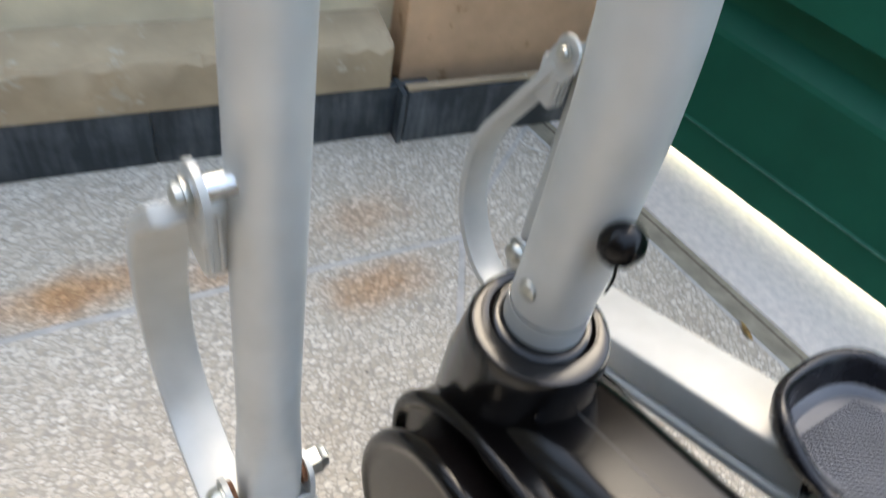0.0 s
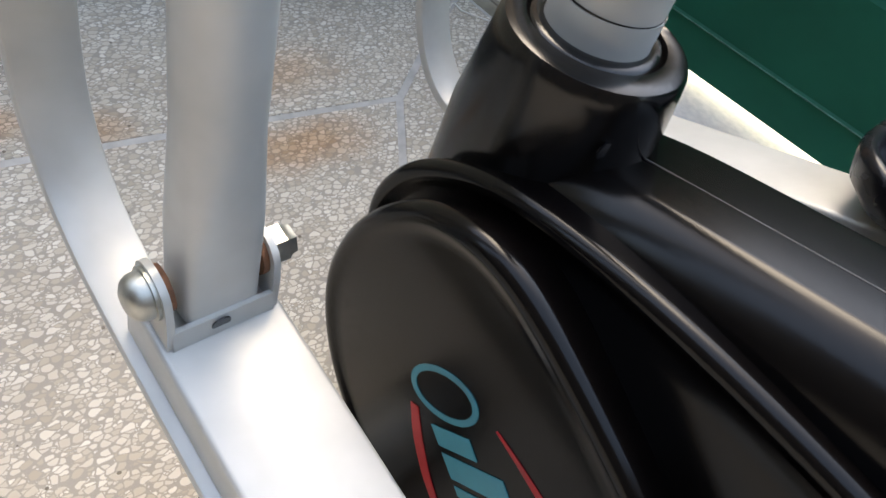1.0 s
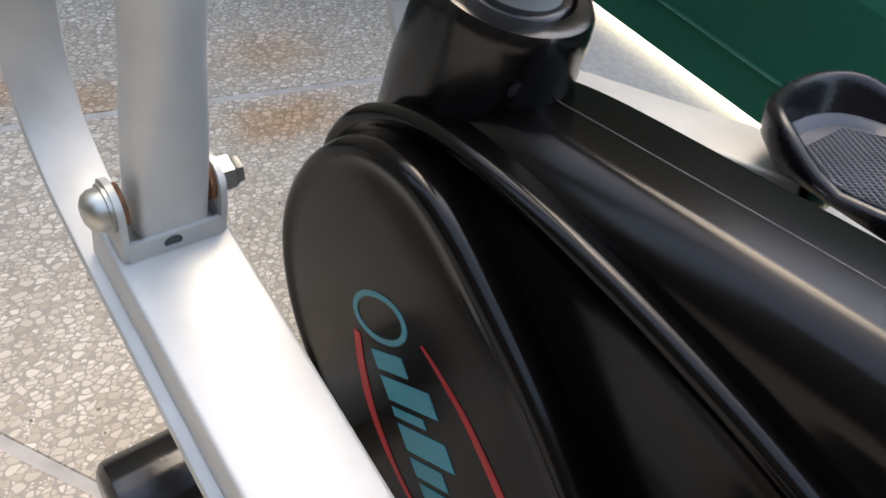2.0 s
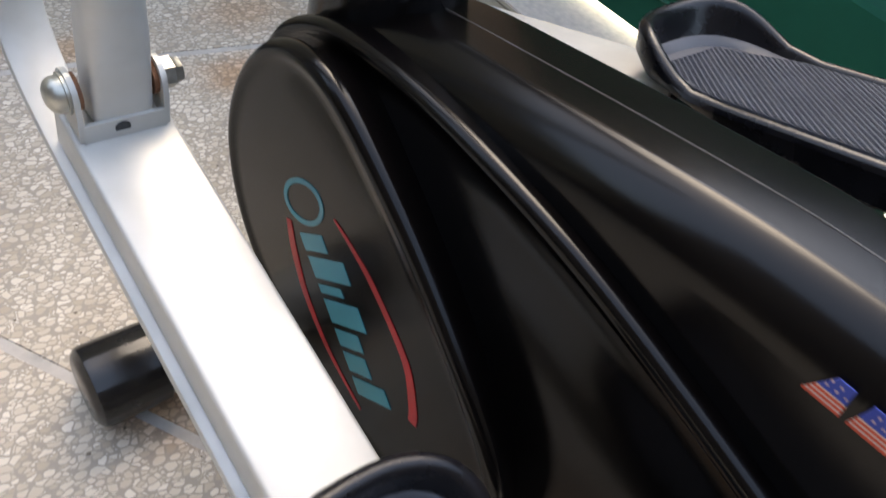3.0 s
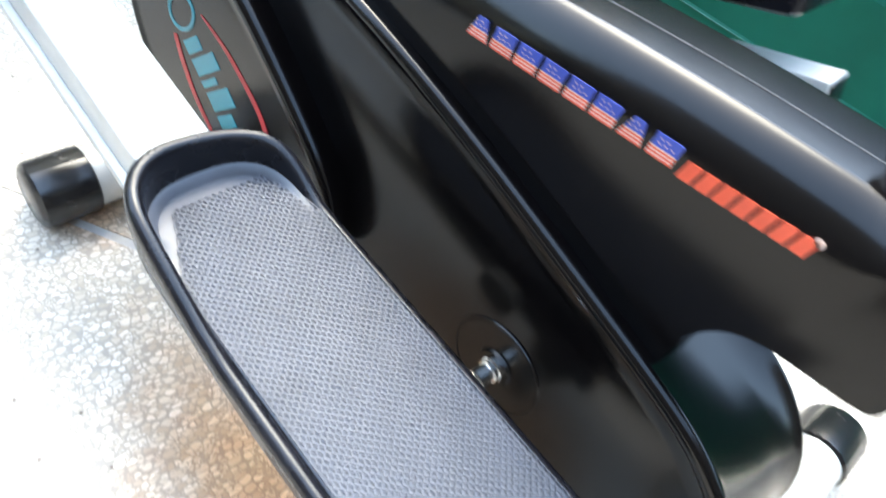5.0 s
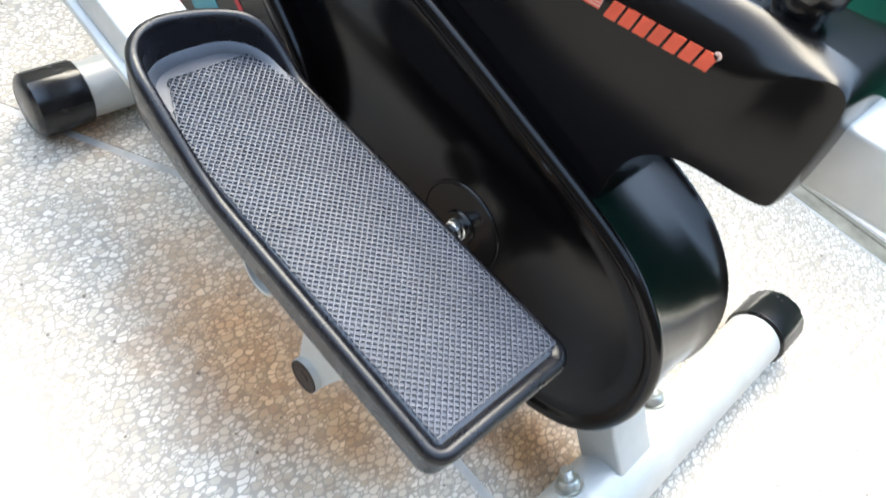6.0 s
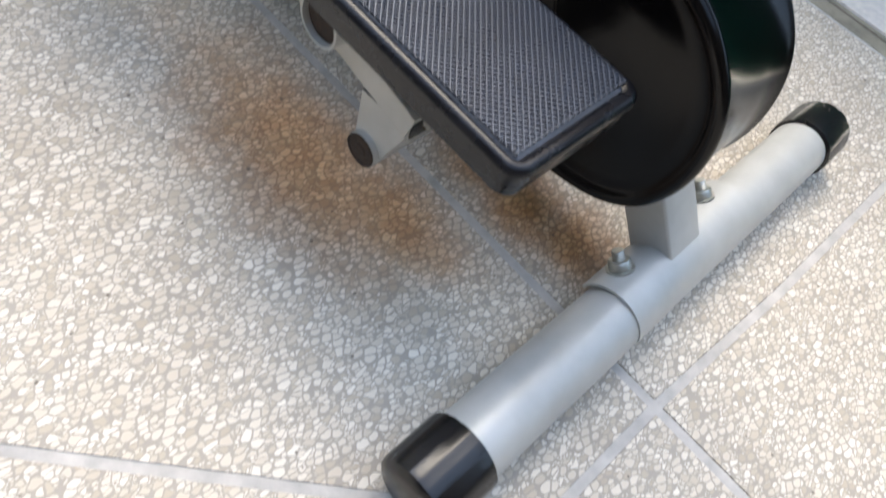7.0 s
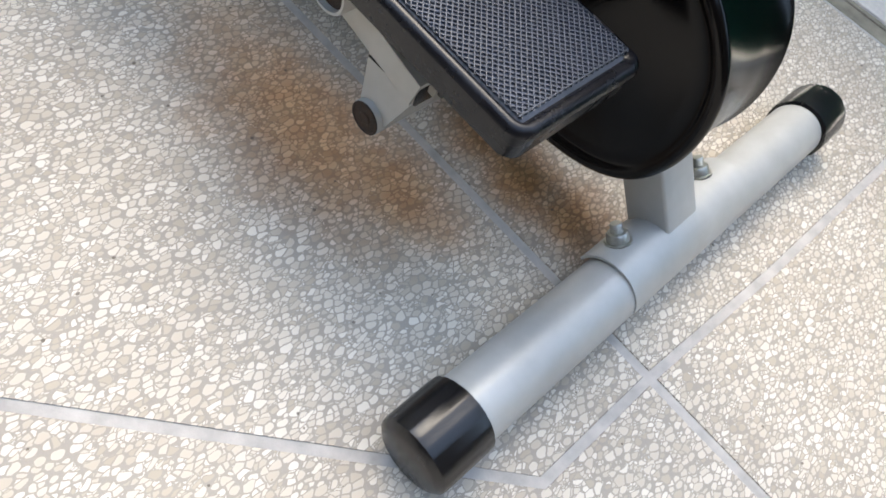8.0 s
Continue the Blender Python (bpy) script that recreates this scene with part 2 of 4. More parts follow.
PALE = plain("pale_print", (0.62, 0.42, 0.36), 0.4, 0, 0.1, 60, 0.0)


# ---- building blocks ----
def finish(bm, smooth=40.0):
    bmesh.ops.recalc_face_normals(bm, faces=bm.faces[:])
    for f in bm.faces:
        f.smooth = True
    for e in bm.edges:
        if len(e.link_faces) == 2 and e.calc_face_angle(0) > radians(smooth):
            e.smooth = False
    return bm


def part(name, bm, mat, parent=None, label="", smooth=40.0):
    me = bpy.data.meshes.new(name)
    finish(bm, smooth).to_mesh(me)
    bm.free()
    me.materials.append(mat)
    ob = new(name, me)
    ob.parent = parent
    if label:
        ob["label"] = label
    return ob


def thing(name, label, category, group="", at=(0, 0, 0)):
    ob = new(name)
    ob.location = at
    ob.empty_display_size = 0.02
    return tagged(ob, label, category, group)


def spline(points, n=8, closed=False):
    P = [Vector(p) for p in points]
    out, k = [], len(P)
    for i in range(k if closed else k - 1):
        if closed:
            a, b, c, d = P[i - 1], P[i], P[(i + 1) % k], P[(i + 2) % k]
        else:
            a, b, c, d = P[max(i - 1, 0)], P[i], P[i + 1], P[min(i + 2, k - 1)]
        for j in range(n):
            t = j / n
            out.append(0.5 * (2 * b + (c - a) * t + (2 * a - 5 * b + 4 * c - d) * t * t + (3 * b - a - 3 * c + d) * t ** 3))
    if not closed:
        out.append(P[-1])
    return out


def loft(loops, cap0=True, cap1=True, closed=True):
    bm = bmesh.new()
    rows = [[bm.verts.new(p) for p in lp] for lp in loops]
    n = len(rows[0])
    for a, b in zip(rows, rows[1:]):
        for i in range(n if closed else n - 1):
            j = (i + 1) % n
            bm.faces.new((a[i], a[j], b[j], b[i]))
    if cap0:
        bm.faces.new(rows[0][::-1])
    if cap1:
        bm.faces.new(rows[-1])
    return bm


def sweep(path, shape, up=(1, 0, 0), scales=None, cap=True):
    """A section (list of (a, b)) carried along a path; a runs along up's side."""
    path = [Vector(p) for p in path]
    loops = []
    for i, p in enumerate(path):
        d = (path[min(i + 1, len(path) - 1)] - path[max(i - 1, 0)]).normalized()
        u = Vector(up)
        u = (u - d * u.dot(d)).normalized()
        w = d.cross(u)
        sa, sb = scales[i] if scales else (1, 1)
        loops.append([p + u * (a * sa) + w * (b * sb) for a, b in shape])
    return loft(loops, cap, cap)


def ring(r, n=24):
    return [(r * math.cos(2 * math.pi * k / n), r * math.sin(2 * math.pi * k / n)) for k in range(n)]


def rounded(w, h, r, n=4):
    out = []
    for cx, cy, a0 in ((w / 2 - r, h / 2 - r, 0), (-w / 2 + r, h / 2 - r, 90), (-w / 2 + r, -h / 2 + r, 180), (w / 2 - r, -h / 2 + r, 270)):
        for k in range(n + 1):
            a = radians(a0 + 90 * k / n)
            out.append((cx + r * math.cos(a), cy + r * math.sin(a)))
    return out


def box(size, centre=(0, 0, 0), bevel=0.002, seg=2, m=None):
    bm = bmesh.new()
    bmesh.ops.create_cube(bm, size=1, matrix=Matrix.Translation(centre) @ Matrix.Diagonal((*size, 1)))
    if bevel:
        bmesh.ops.bevel(bm, geom=bm.edges[:], offset=bevel, segments=seg, affect="EDGES", profile=0.5)
    if m is not None:
        bm.transform(m)
    return bm


def lathe(profile, axis_at, axis="X", n=28):
    """(along, radius) pairs turned about an axis through axis_at."""
    loops = []
    for d, r in profile:
        lp = []
        for k in range(n):
            a = 2 * math.pi * k / n
            c, s = max(r, 1e-5) * math.cos(a), max(r, 1e-5) * math.sin(a)
            lp.append(Vector(axis_at) + Vector({"X": (d, c, s), "Y": (s, d, c), "Z": (c, s, d)}[axis]))
        loops.append(lp)
    return loft(loops)


def inset(loop, d):
    """A closed loop in the y-z plane moved inwards by d."""
    n, out = len(loop), []
    area = sum(loop[i][0] * loop[(i + 1) % n][1] - loop[(i + 1) % n][0] * loop[i][1] for i in range(n))
    s = 1 if area > 0 else -1
    for i in range(n):
        ax, az = loop[i - 1]
        bx, bz = loop[(i + 1) % n]
        tx, tz = bx - ax, bz - az
        k = math.hypot(tx, tz) or 1
        out.append((loop[i][0] - s * tz / k * d, loop[i][1] + s * tx / k * d))
    return out


def shell(outline, section, mid, n=6, top=None, far=1.0, domed=None):
    """A moulding, alike on both sides of the plane x = mid. outline: (y, z) round; section: (inset, half width) from the rim to the face.
    top(y, slope) scales the inset along the outline, far the width of the far side;
    domed: a function that gives the axis and (share of the way to it, half width) rows, for a face that swells inside its rim."""
    base = [(p.x, p.y) for p in spline([(y, z, 0) for y, z in outline], n, True)]
    for _ in range(10):
        base = [tuple(0.25 * base[i - 1][c] + 0.5 * base[i][c] + 0.25 * base[(i + 1) % len(base)][c] for c in (0, 1)) for i in range(len(base))]
    loops = []
    for side in (-1, 1):
        part_loops = []
        for d, h in section:
            lp = []
            for (y0, z0), (y, z) in zip(base, inset(base, d)):
                w = top(y0, (z - z0) / d) if top and d else 1
                lp.append(Vector((mid + side * h * (far if side > 0 else 1), y0 + (y - y0) * w, z0 + (z - z0) * w)))
            part_loops.append(lp)
        if domed:
            last = part_loops[-1]
            for f, h in domed[1]:
                lp = []
                for p in last:
                    ay, az = domed[0](p.y, p.z)
                    lp.append(Vector((mid + side * h * (far if side > 0 else 1), p.y + (ay - p.y) * f, p.z + (az - p.z) * f)))
                part_loops.append(lp)
        loops += part_loops[::-1] if side < 0 else part_loops
    return loft(loops)


# ---- the floor ----
def floor():
    me = bpy.data.meshes.new("floor")
    bm = box((8, 8, 0.06), (0, 0.6, -0.0312), 0)
    bm.to_mesh(me)
    bm.free()
    me.materials.append(GROUT)
    return tagged(new("floor", me), "beige terrazzo paving with pale cement joints and rust stains", "floor", kind="structure")


def slab(poly, parent, gap=0.0044, top=0.0):
    c = [Vector((x, y)) for x, y in poly]
    n = len(c)
    # move every side inwards by the half joint
    out = []
    for i in range(n):
        p, q, r = c[i - 1], c[i], c[(i + 1) % n]
        d1, d2 = (q - p).normalized(), (r - q).normalized()
        n1, n2 = Vector((-d1.y, d1.x)), Vector((-d2.y, d2.x))
        k = (n1 + n2)
        out.append(q + k * (gap / max(0.2, 1 + n1.dot(n2))))
    low = [Vector((p.x, p.y, -0.03)) for p in out]
    mid_ = [Vector((p.x, p.y, top - 0.0015)) for p in out]
    up = [Vector((p.x, p.y, top)) for p in [q + (sum(out, Vector((0, 0))) / n - q).normalized() * 0.0015 for q in out]]
    return part("paving_slab", loft([low, mid_, up]), TERRAZZO, parent)


FLOOR = floor()
GATE = pose(0.737, 0.90, 0, 0, 0, 7.2)
TRACK = pose(0.588, 0.90, 0, 0, 0, 3.4)
paving = [
    [(-2.3, 1.7), (-2.3, 1.30), (-0.44, 1.105), (-0.196, 1.077), (0.004, 1.052), (0.299, 1.010), (0.42, 1.10), (0.541, 1.18), (0.516, 1.6)],
    [(0.299, 1.010), (-0.062, 0.488), (-0.059, -0.08), (0.143, -0.094), (0.618, -0.112), (0.541, 1.18), (0.42, 1.10)],
    [(-0.44, 1.105), (-0.222, 0.749), (-0.062, 0.488), (0.299, 1.010), (0.004, 1.052), (-0.196, 1.077)],
    [(-2.3, 1.30), (-2.3, 0.88), (-0.469, 0.215), (-0.202, -0.077), (-0.059, -0.08), (-0.062, 0.488), (-0.222, 0.749), (-0.44, 1.105)],
    [(-2.3, 0.88), (-2.3, -1.4), (-0.056, -1.4), (-0.059, -0.08), (-0.202, -0.077), (-0.469, 0.215)],
    [(-0.056, -1.4), (0.694, -1.4), (0.618, -0.112), (0.143, -0.094), (-0.059, -0.08)],
]
for poly in paving:
    slab(poly, FLOOR)
part("threshold_slab", box((0.62, 4.6, 0.03), (0.326, -1.4, -0.013), 0.002, m=TRACK), SILL, FLOOR, "pale worn stone threshold under the door")
part("floor_track", box((0.042, 4.6, 0.03), (-0.0065, -1.4, -0.0150), 0.002, m=TRACK), WOOD, FLOOR, "dirty brown recessed strip along the threshold")
part("track_gap", box((0.0045, 4.6, 0.004), (0.002, -1.4, -0.0016), 0.0005, m=TRACK), GRIME, FLOOR)

# ---- wall, pilaster and door ----
WALL = pose(0.0, 1.312, 0, 0, 0, -9.8)


def placed(ob, m):
    ob.matrix_world = m
    return ob


gap_light = new("gap_light", bpy.data.lights.new("gap_light", "AREA"))
gap_light.data.shape, gap_light.data.size, gap_light.data.size_y = "RECTANGLE", 3.6, 0.018
gap_light.data.energy, gap_light.data.color = 0.40, (0.94, 0.96, 1.0)
gap_light.matrix_world = GATE @ look((0.045, -1.4, 0.0145), (-0.77, -1.4, -0.06))
wall = placed(tagged(part("wall_north", box((3.0, 0.2, 1.1), (-0.6, 0.16, 0.55), 0), CREAM), "low cream painted plaster wall, worn at its foot", "wall", kind="structure"), WALL)
random.seed(4)
rows = []
for i in range(91):
    x, w, v = -1.495 + i * 0.02, random.uniform(-0.0035, 0.0035), random.uniform(-0.003, 0.002)
    c = 0.012 if random.random() < 0.15 else 0.005
    rows.append([Vector((x, y, z)) for y, z in ((0.064, 0.094), (-0.020, 0.094), (-0.0205 + w * 0.4, 0.118), (-0.0205 + w, 0.1675 - c + v), (-0.0205 + c + w, 0.1685 + v), (0.03, 0.173), (0.064, 0.175))])
part("plinth", loft(rows), TAN, wall, "tan plaster plinth with chipped edge")
pil = placed(tagged(part("wall_pilaster", box((1.2, 0.3, 1.1), (0.93, 0.155, 0.55), 0.004), ORANGE), "flaking orange-tan plaster pilaster", "wall", kind="structure"), WALL)
skirt = placed(tagged(new("baseboard"), "dark slate tile skirting, dusty and scratched", "baseboard", kind="structure"), WALL)
for k in range(7):
    w = 0.40
    part("skirting_tile", box((w - 0.0012, 0.016, 0.090), (0.174 - k * w, -0.008, 0.045), 0.0015), SLATE, skirt)
part("mortar_line", box((2.9, 0.014, 0.007), (-1.14, -0.006, 0.0945), 0.002), TAN, skirt)
part("skirting_tile", box((0.008, 0.044, 0.092), (0.324, -0.018, 0.046), 0.001), SLATE, skirt)
for k in range(2):
    part("skirting_tile", box((0.33, 0.016, 0.092), (0.496 + k * 0.334, -0.030, 0.046), 0.0015), SLATE, skirt)
part("mortar_line", box((0.70, 0.014, 0.006), (0.68, -0.028, 0.0955), 0.002), TAN, skirt)

door = tagged(new("door_1"), "dark green painted metal gate with pressed horizontal ribs", "door", kind="structure")
door_section = [(0.0, 0.026), (0.0, 0.086), (-0.003, 0.0875), (-0.0035, 0.0895), (0.0, 0.092), (0.0, 0.228), (0.004, 0.236), (0.034, 0.262), (0.034, 0.312), (-0.002, 0.316), (0.0, 0.33), (0.0, 0.54), (0.004, 0.55), (0.0, 0.56), (0.0, 0.77), (0.05, 0.77), (0.05, 0.026)]
part("door_leaf", loft([[Vector((a, y, z)) for a, z in door_section] for y in (-4.0, 0.30)]), GREEN, door, smooth=20)
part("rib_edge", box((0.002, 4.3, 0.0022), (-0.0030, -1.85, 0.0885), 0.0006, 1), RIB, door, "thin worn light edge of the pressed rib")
door.matrix_world = GATE
# West and south walls are unseen; added dark to narrow the sky and dim reflections.
tagged(part("wall_west_unseen", box((0.2, 5.0, 3.0), (-2.3, -0.7, 1.5), 0), UMBER), "plain dark umber wall, unseen, added to shade the yard", "wall", kind="structure")
# East wall is unseen too; added to cut off low sky in the beam's reflection.
tagged(part("wall_east_unseen", box((0.2, 6.0, 1.6), (2.1, -0.7, 0.8), 0), DUSK), "plain dark grey wall, unseen, added beyond the gate to block low sky", "wall", kind="structure")
tagged(part("wall_south_unseen", box((3.4, 0.2, 3.2), (-0.6, -2.6, 1.6), 0), UMBER), "plain dark umber wall, unseen, added to shade the yard", "wall", kind="structure")


# ---- the elliptical trainer ----
MID = 0.042
trainer = thing("elliptical_trainer", "black and silver elliptical exercise bike standing on terrazzo paving", "exercise machine")

BODY = [(0.713, 0.255), (0.704, 0.285), (0.687, 0.311), (0.65, 0.337), (0.605, 0.349), (0.55, 0.3565), (0.496, 0.359), (0.444, 0.358), (0.394, 0.353),
        (0.304, 0.3385), (0.22, 0.3195), (0.145, 0.3020), (0.097, 0.2875), (0.067, 0.268), (0.044, 0.242), (0.031, 0.209), (0.028, 0.165), (0.042, 0.119),
        (0.072, 0.09), (0.12, 0.074), (0.2, 0.07), (0.32, 0.075), (0.45, 0.085), (0.58, 0.11), (0.66, 0.15), (0.70, 0.20)]


def crown(y, z):
    """The point of the casing's long axis that lies nearest."""
    t = min(1, max(0, ((y - 0.17) * 0.38 + (z - 0.19) * 0.04) / 0.146))
    return 0.17 + 0.38 * t, 0.19 + 0.04 * t


body = part("casing", shell(BODY, [(0.005, 0.01), (0.004, 0.047), (0.0014, 0.0530), (0.0010, 0.0551), (0.0015, 0.0574), (0.0028, 0.0593), (0.0047, 0.0606), (0.0070, 0.0611), (0.0093, 0.0606), (0.0112, 0.0593), (0.0135, 0.0570), (0.0165, 0.0556)], MID, far=0.64,
                            domed=(crown, [(0.10, 0.0568), (0.22, 0.0590), (0.42, 0.0615), (0.66, 0.0625), (0.84, 0.0628)])), BLACK, trainer, "glossy black moulded plastic casing")
LOBE = [(0.668, 0.312), (0.647, 0.330), (0.619, 0.3395), (0.588, 0.3375), (0.550, 0.3232), (0.505, 0.3028), (0.460, 0.2748), (0.426, 0.252), (0.394, 0.224),
        (0.374, 0.178), (0.392, 0.128), (0.46, 0.098), (0.55, 0.094), (0.62, 0.108), (0.668, 0.138), (0.695, 0.18), (0.704, 0.225), (0.692, 0.275)]
part("side_cover", shell(LOBE, [(0.013, 0.04), (0.010, 0.068), (0.0020, 0.0781), (0.0010, 0.0816), (0.0015, 0.0843), (0.0030, 0.08655), (0.0053, 0.0881), (0.0080, 0.0886), (0.0107, 0.0881), (0.0125, 0.0873), (0.0155, 0.0867), (0.020, 0.0866)], MID, far=0.59), BLACK, trainer, "raised black oval side cover with printed emblem")
BEAM_MID = 0.044
BEAM = [(0.66, 0.30), (0.655, 0.335), (0.611, 0.3555), (0.557, 0.3695), (0.509, 0.3818), (0.47, 0.3915), (0.422, 0.4030), (0.388, 0.4105), (0.354, 0.4162), (0.31, 0.4230), (0.264, 0.4298), (0.2, 0.4380), (0.12, 0.4455), (0.082, 0.449),
        (0.070, 0.4475), (0.0630, 0.441), (0.0600, 0.425), (0.0580, 0.400), (0.0575, 0.384), (0.0582, 0.3735), (0.0612, 0.3690), (0.0670, 0.3666), (0.080, 0.3636), (0.095, 0.3612), (0.109, 0.3585), (0.1215, 0.3535), (0.1315, 0.3450), (0.1395, 0.331), (0.1425, 0.312),
        (0.142, 0.292), (0.17, 0.280), (0.25, 0.27), (0.4, 0.27), (0.56, 0.28)]


def beam_top(y, slope):
    t = min(1, max(0, (y - 0.07) / 0.06))
    return 0.07 + 0.93 * max(0, -slope) ** 2 * t * t * (3 - 2 * t)


part("beam_cover", shell(BEAM, [(0.0, 0.0), (0.0, 0.0245), (0.0001, 0.0260), (0.0006, 0.0276), (0.0016, 0.0296), (0.0033, 0.0325), (0.0056, 0.0356), (0.0086, 0.0388), (0.0125, 0.0420), (0.0175, 0.0448), (0.0240, 0.0470), (0.0320, 0.0485)], BEAM_MID, top=beam_top), BLACK, trainer, "glossy black beam cover with flag-coloured print")
part("seam", sweep(spline([(0.0415, y, z - 0.0001) for y, z in ((0.63, 0.350), (0.611, 0.3555), (0.557, 0.3695), (0.509, 0.3818), (0.47, 0.3915), (0.422, 0.4030), (0.388, 0.4105), (0.354, 0.4162), (0.31, 0.4230), (0.264, 0.4298), (0.2, 0.4380), (0.12, 0.4455))]), rounded(0.0008, 0.0008, 0.0002, 1)), DUSTY, trainer, "thin dusty seam line")

loops = []
for z, front_r, rear_r, rx, cx, cy in ((0.27, 0.056, 0.046, 0.046, MID, 0.662), (0.33, 0.053, 0.050, 0.046, 0.040, 0.661), (0.350, 0.0495, 0.0485, 0.0455, 0.039, 0.660), (0.379, 0.0447, 0.0447, 0.0443, 0.0375, 0.6592), (0.3865, 0.0435, 0.0435, 0.0432, 0.037, 0.659),
                                       (0.3895, 0.0418, 0.0418, 0.0415, 0.037, 0.659), (0.3904, 0.0390, 0.0390, 0.0388, 0.0378, 0.6598), (0.3890, 0.0328, 0.0328, 0.0328, 0.0410, 0.6622), (0.3855, 0.0320, 0.0320, 0.0320, 0.0412, 0.6625),
                                       (0.3872, 0.0312, 0.0312, 0.0312, 0.0414, 0.6627), (0.3884, 0.0300, 0.0300, 0.0300, 0.0420, 0.6630), (0.3886, 0.0270, 0.0270, 0.0270, 0.0430, 0.6635), (0.3880, 0.0252, 0.0252, 0.0252, 0.0435, 0.6637), (0.3830, 0.0235, 0.0235, 0.0235, 0.0435, 0.6637)):
    lp = []
    for k in range(48):
        a = 2 * math.pi * k / 48
        ry = front_r if math.sin(a) > 0 else rear_r
        lp.append(Vector((cx + rx * math.cos(a), cy + ry * math.sin(a), z)))
    loops.append(lp)
collar = part("collar", loft(loops, True, False), COLLAR, trainer, "black plastic collar round the upright")
part("screw_hole", lathe([(0, 0.0042), (0.0015, 0.0036), (0.0016, 0.0001)], (0.014, 0.6185, 0.364), "Y", 16), CAP, collar)

mast = part("upright", sweep(spline([(0.0435, 0.6640, 0.4005), (0.0432, 0.6643, 0.43), (0.0425, 0.6650, 0.466), (MID, 0.667, 0.512), (MID, 0.669, 0.544), (MID, 0.675, 0.589), (MID, 0.69, 0.65), (MID, 0.72, 0.74)], 6), ring(0.0242, 36)), SILVER, trainer, "silver painted steel upright, gently bent")
part("inner_tube", sweep([(0.0438, 0.6630, 0.36), (0.0435, 0.6641, 0.403)], ring(0.0250, 36)), SILVER, mast)
part("tube_seam", sweep([(0.0435, 0.6641, 0.4032), (0.0435, 0.6641, 0.4040)], ring(0.0247, 36)), CAP, mast)
knob = part("knob", lathe([(0, 0.004), (0.006, 0.004), (0.007, 0.008), (0.0115, 0.0115), (0.016, 0.0122), (0.021, 0.011), (0.0255, 0.0065), (0.027, 0.0005)], (0, 0, 0), "Y", 28), BLACK, trainer, "black ball knob on the upright")
knob.matrix_world = Matrix.Translation((0.0375, 0.6505, 0.485)) @ Matrix.Rotation(radians(172), 4, "Z")
part("screw", lathe([(0, 0.0065), (0.002, 0.006), (0.0035, 0.0035), (0.0036, 0.0003)], (0, 0, 0), "Y", 18), ZINC, trainer).matrix_world = Matrix.Translation((0.0196, 0.6640, 0.4252)) @ Matrix.Rotation(radians(92), 4, "Z")


def stabiliser(y0, y1, x0, x1, r, label):
    tube = part("stabiliser_tube", sweep([(x0 + 0.03, y0, r + 0.004), (x1 - 0.03, y1, r + 0.004)], ring(r, 40), up=(0, 0, 1)), SILVER, trainer, label)
    for s, x, y in ((1, x0, y0), (-1, x1, y1)):
        prof = [(0, 0.001), (0, r * 0.84), (0.0015, r * 0.96), (0.005, r + 0.0030), (0.009, r + 0.0038), (0.050, r + 0.004), (0.056, r + 0.0035), (0.058, r + 0.0005)]
        loops = []
        for d, q in prof:
            lp = []
            for k in range(72):
                a = 2 * math.pi * k / 72
                g = q - (0.0006 if k % 6 == 0 and q > r else 0)
                lp.append(Vector((x + s * d, y + g * math.cos(a), r + 0.004 + g * math.sin(a))))
            loops.append(lp)
        part("end_cap", loft(loops), CAP, tube, "black grooved plastic end cap", 30)
    return tube


rear = stabiliser(0.003, -0.004, -0.286, 0.346, 0.030, "silver rear stabiliser tube")
front = stabiliser(0.650, 0.650, -0.182, 0.266, 0.030, "silver front stabiliser tube")
# saddle plate, bolts and post on the rear foot
arc = [(0.0337 * math.sin(radians(a)), 0.034 + 0.0337 * math.cos(radians(a))) for a in range(-78, 79, 12)]
saddle = part("saddle_plate", loft([[Vector((x, 0.003 + yy * k, 0.034 + (zz - 0.034) * k)) for yy, zz in arc] + [Vector((x, 0.003 + yy * k2, 0.034 + (zz - 0.034) * k2)) for yy, zz in arc[::-1]] for x, k, k2 in ((-0.054, 1.0, 0.93), (0.138, 1.0, 0.93))]), SILVER, trainer)
LEAN_Y, LEAN_Z = math.sin(radians(40)), math.cos(radians(40))
for x in (-0.026, 0.104):
    b = part("bolt", lathe([(0, 0.0125), (0.0018, 0.0125), (0.0020, 0.0100), (0.0085, 0.0098), (0.0100, 0.0085), (0.0104, 0.0056), (0.0118, 0.0056), (0.0124, 0.0048), (0.0136, 0.0056), (0.0142, 0.0048), (0.0154, 0.0056), (0.0160, 0.0048), (0.0172, 0.0056), (0.0190, 0.0046), (0.0192, 0.0004)], (0, 0, 0), "Z", 24), ZINC, trainer, "zinc bolt with nut and washer")
    b.matrix_world = Matrix.Translation((x, 0.003 + 0.0325 * LEAN_Y, 0.034 + 0.0325 * LEAN_Z)) @ Matrix.Rotation(radians(-40), 4, "X")
part("post", sweep([(0.036, 0.0155 - 0.012 * LEAN_Y, 0.054 - 0.012 * LEAN_Z), (0.036, 0.0155 + 0.10 * LEAN_Y, 0.054 + 0.10 * LEAN_Z)], rounded(0.048, 0.042, 0.003, 3)), SILVER, trainer, "silver square post rising from the rear foot")
part("front_post", box((0.05, 0.04, 0.10), (MID, 0.650, 0.11), 0.003), SILVER, trainer)
part("seat_tube", sweep([(0.044, 0.20, 0.3815), (0.044, -0.40, 0.464)], rounded(0.050, 0.042, 0.004, 3)), SILVER, trainer, "silver square seat tube")
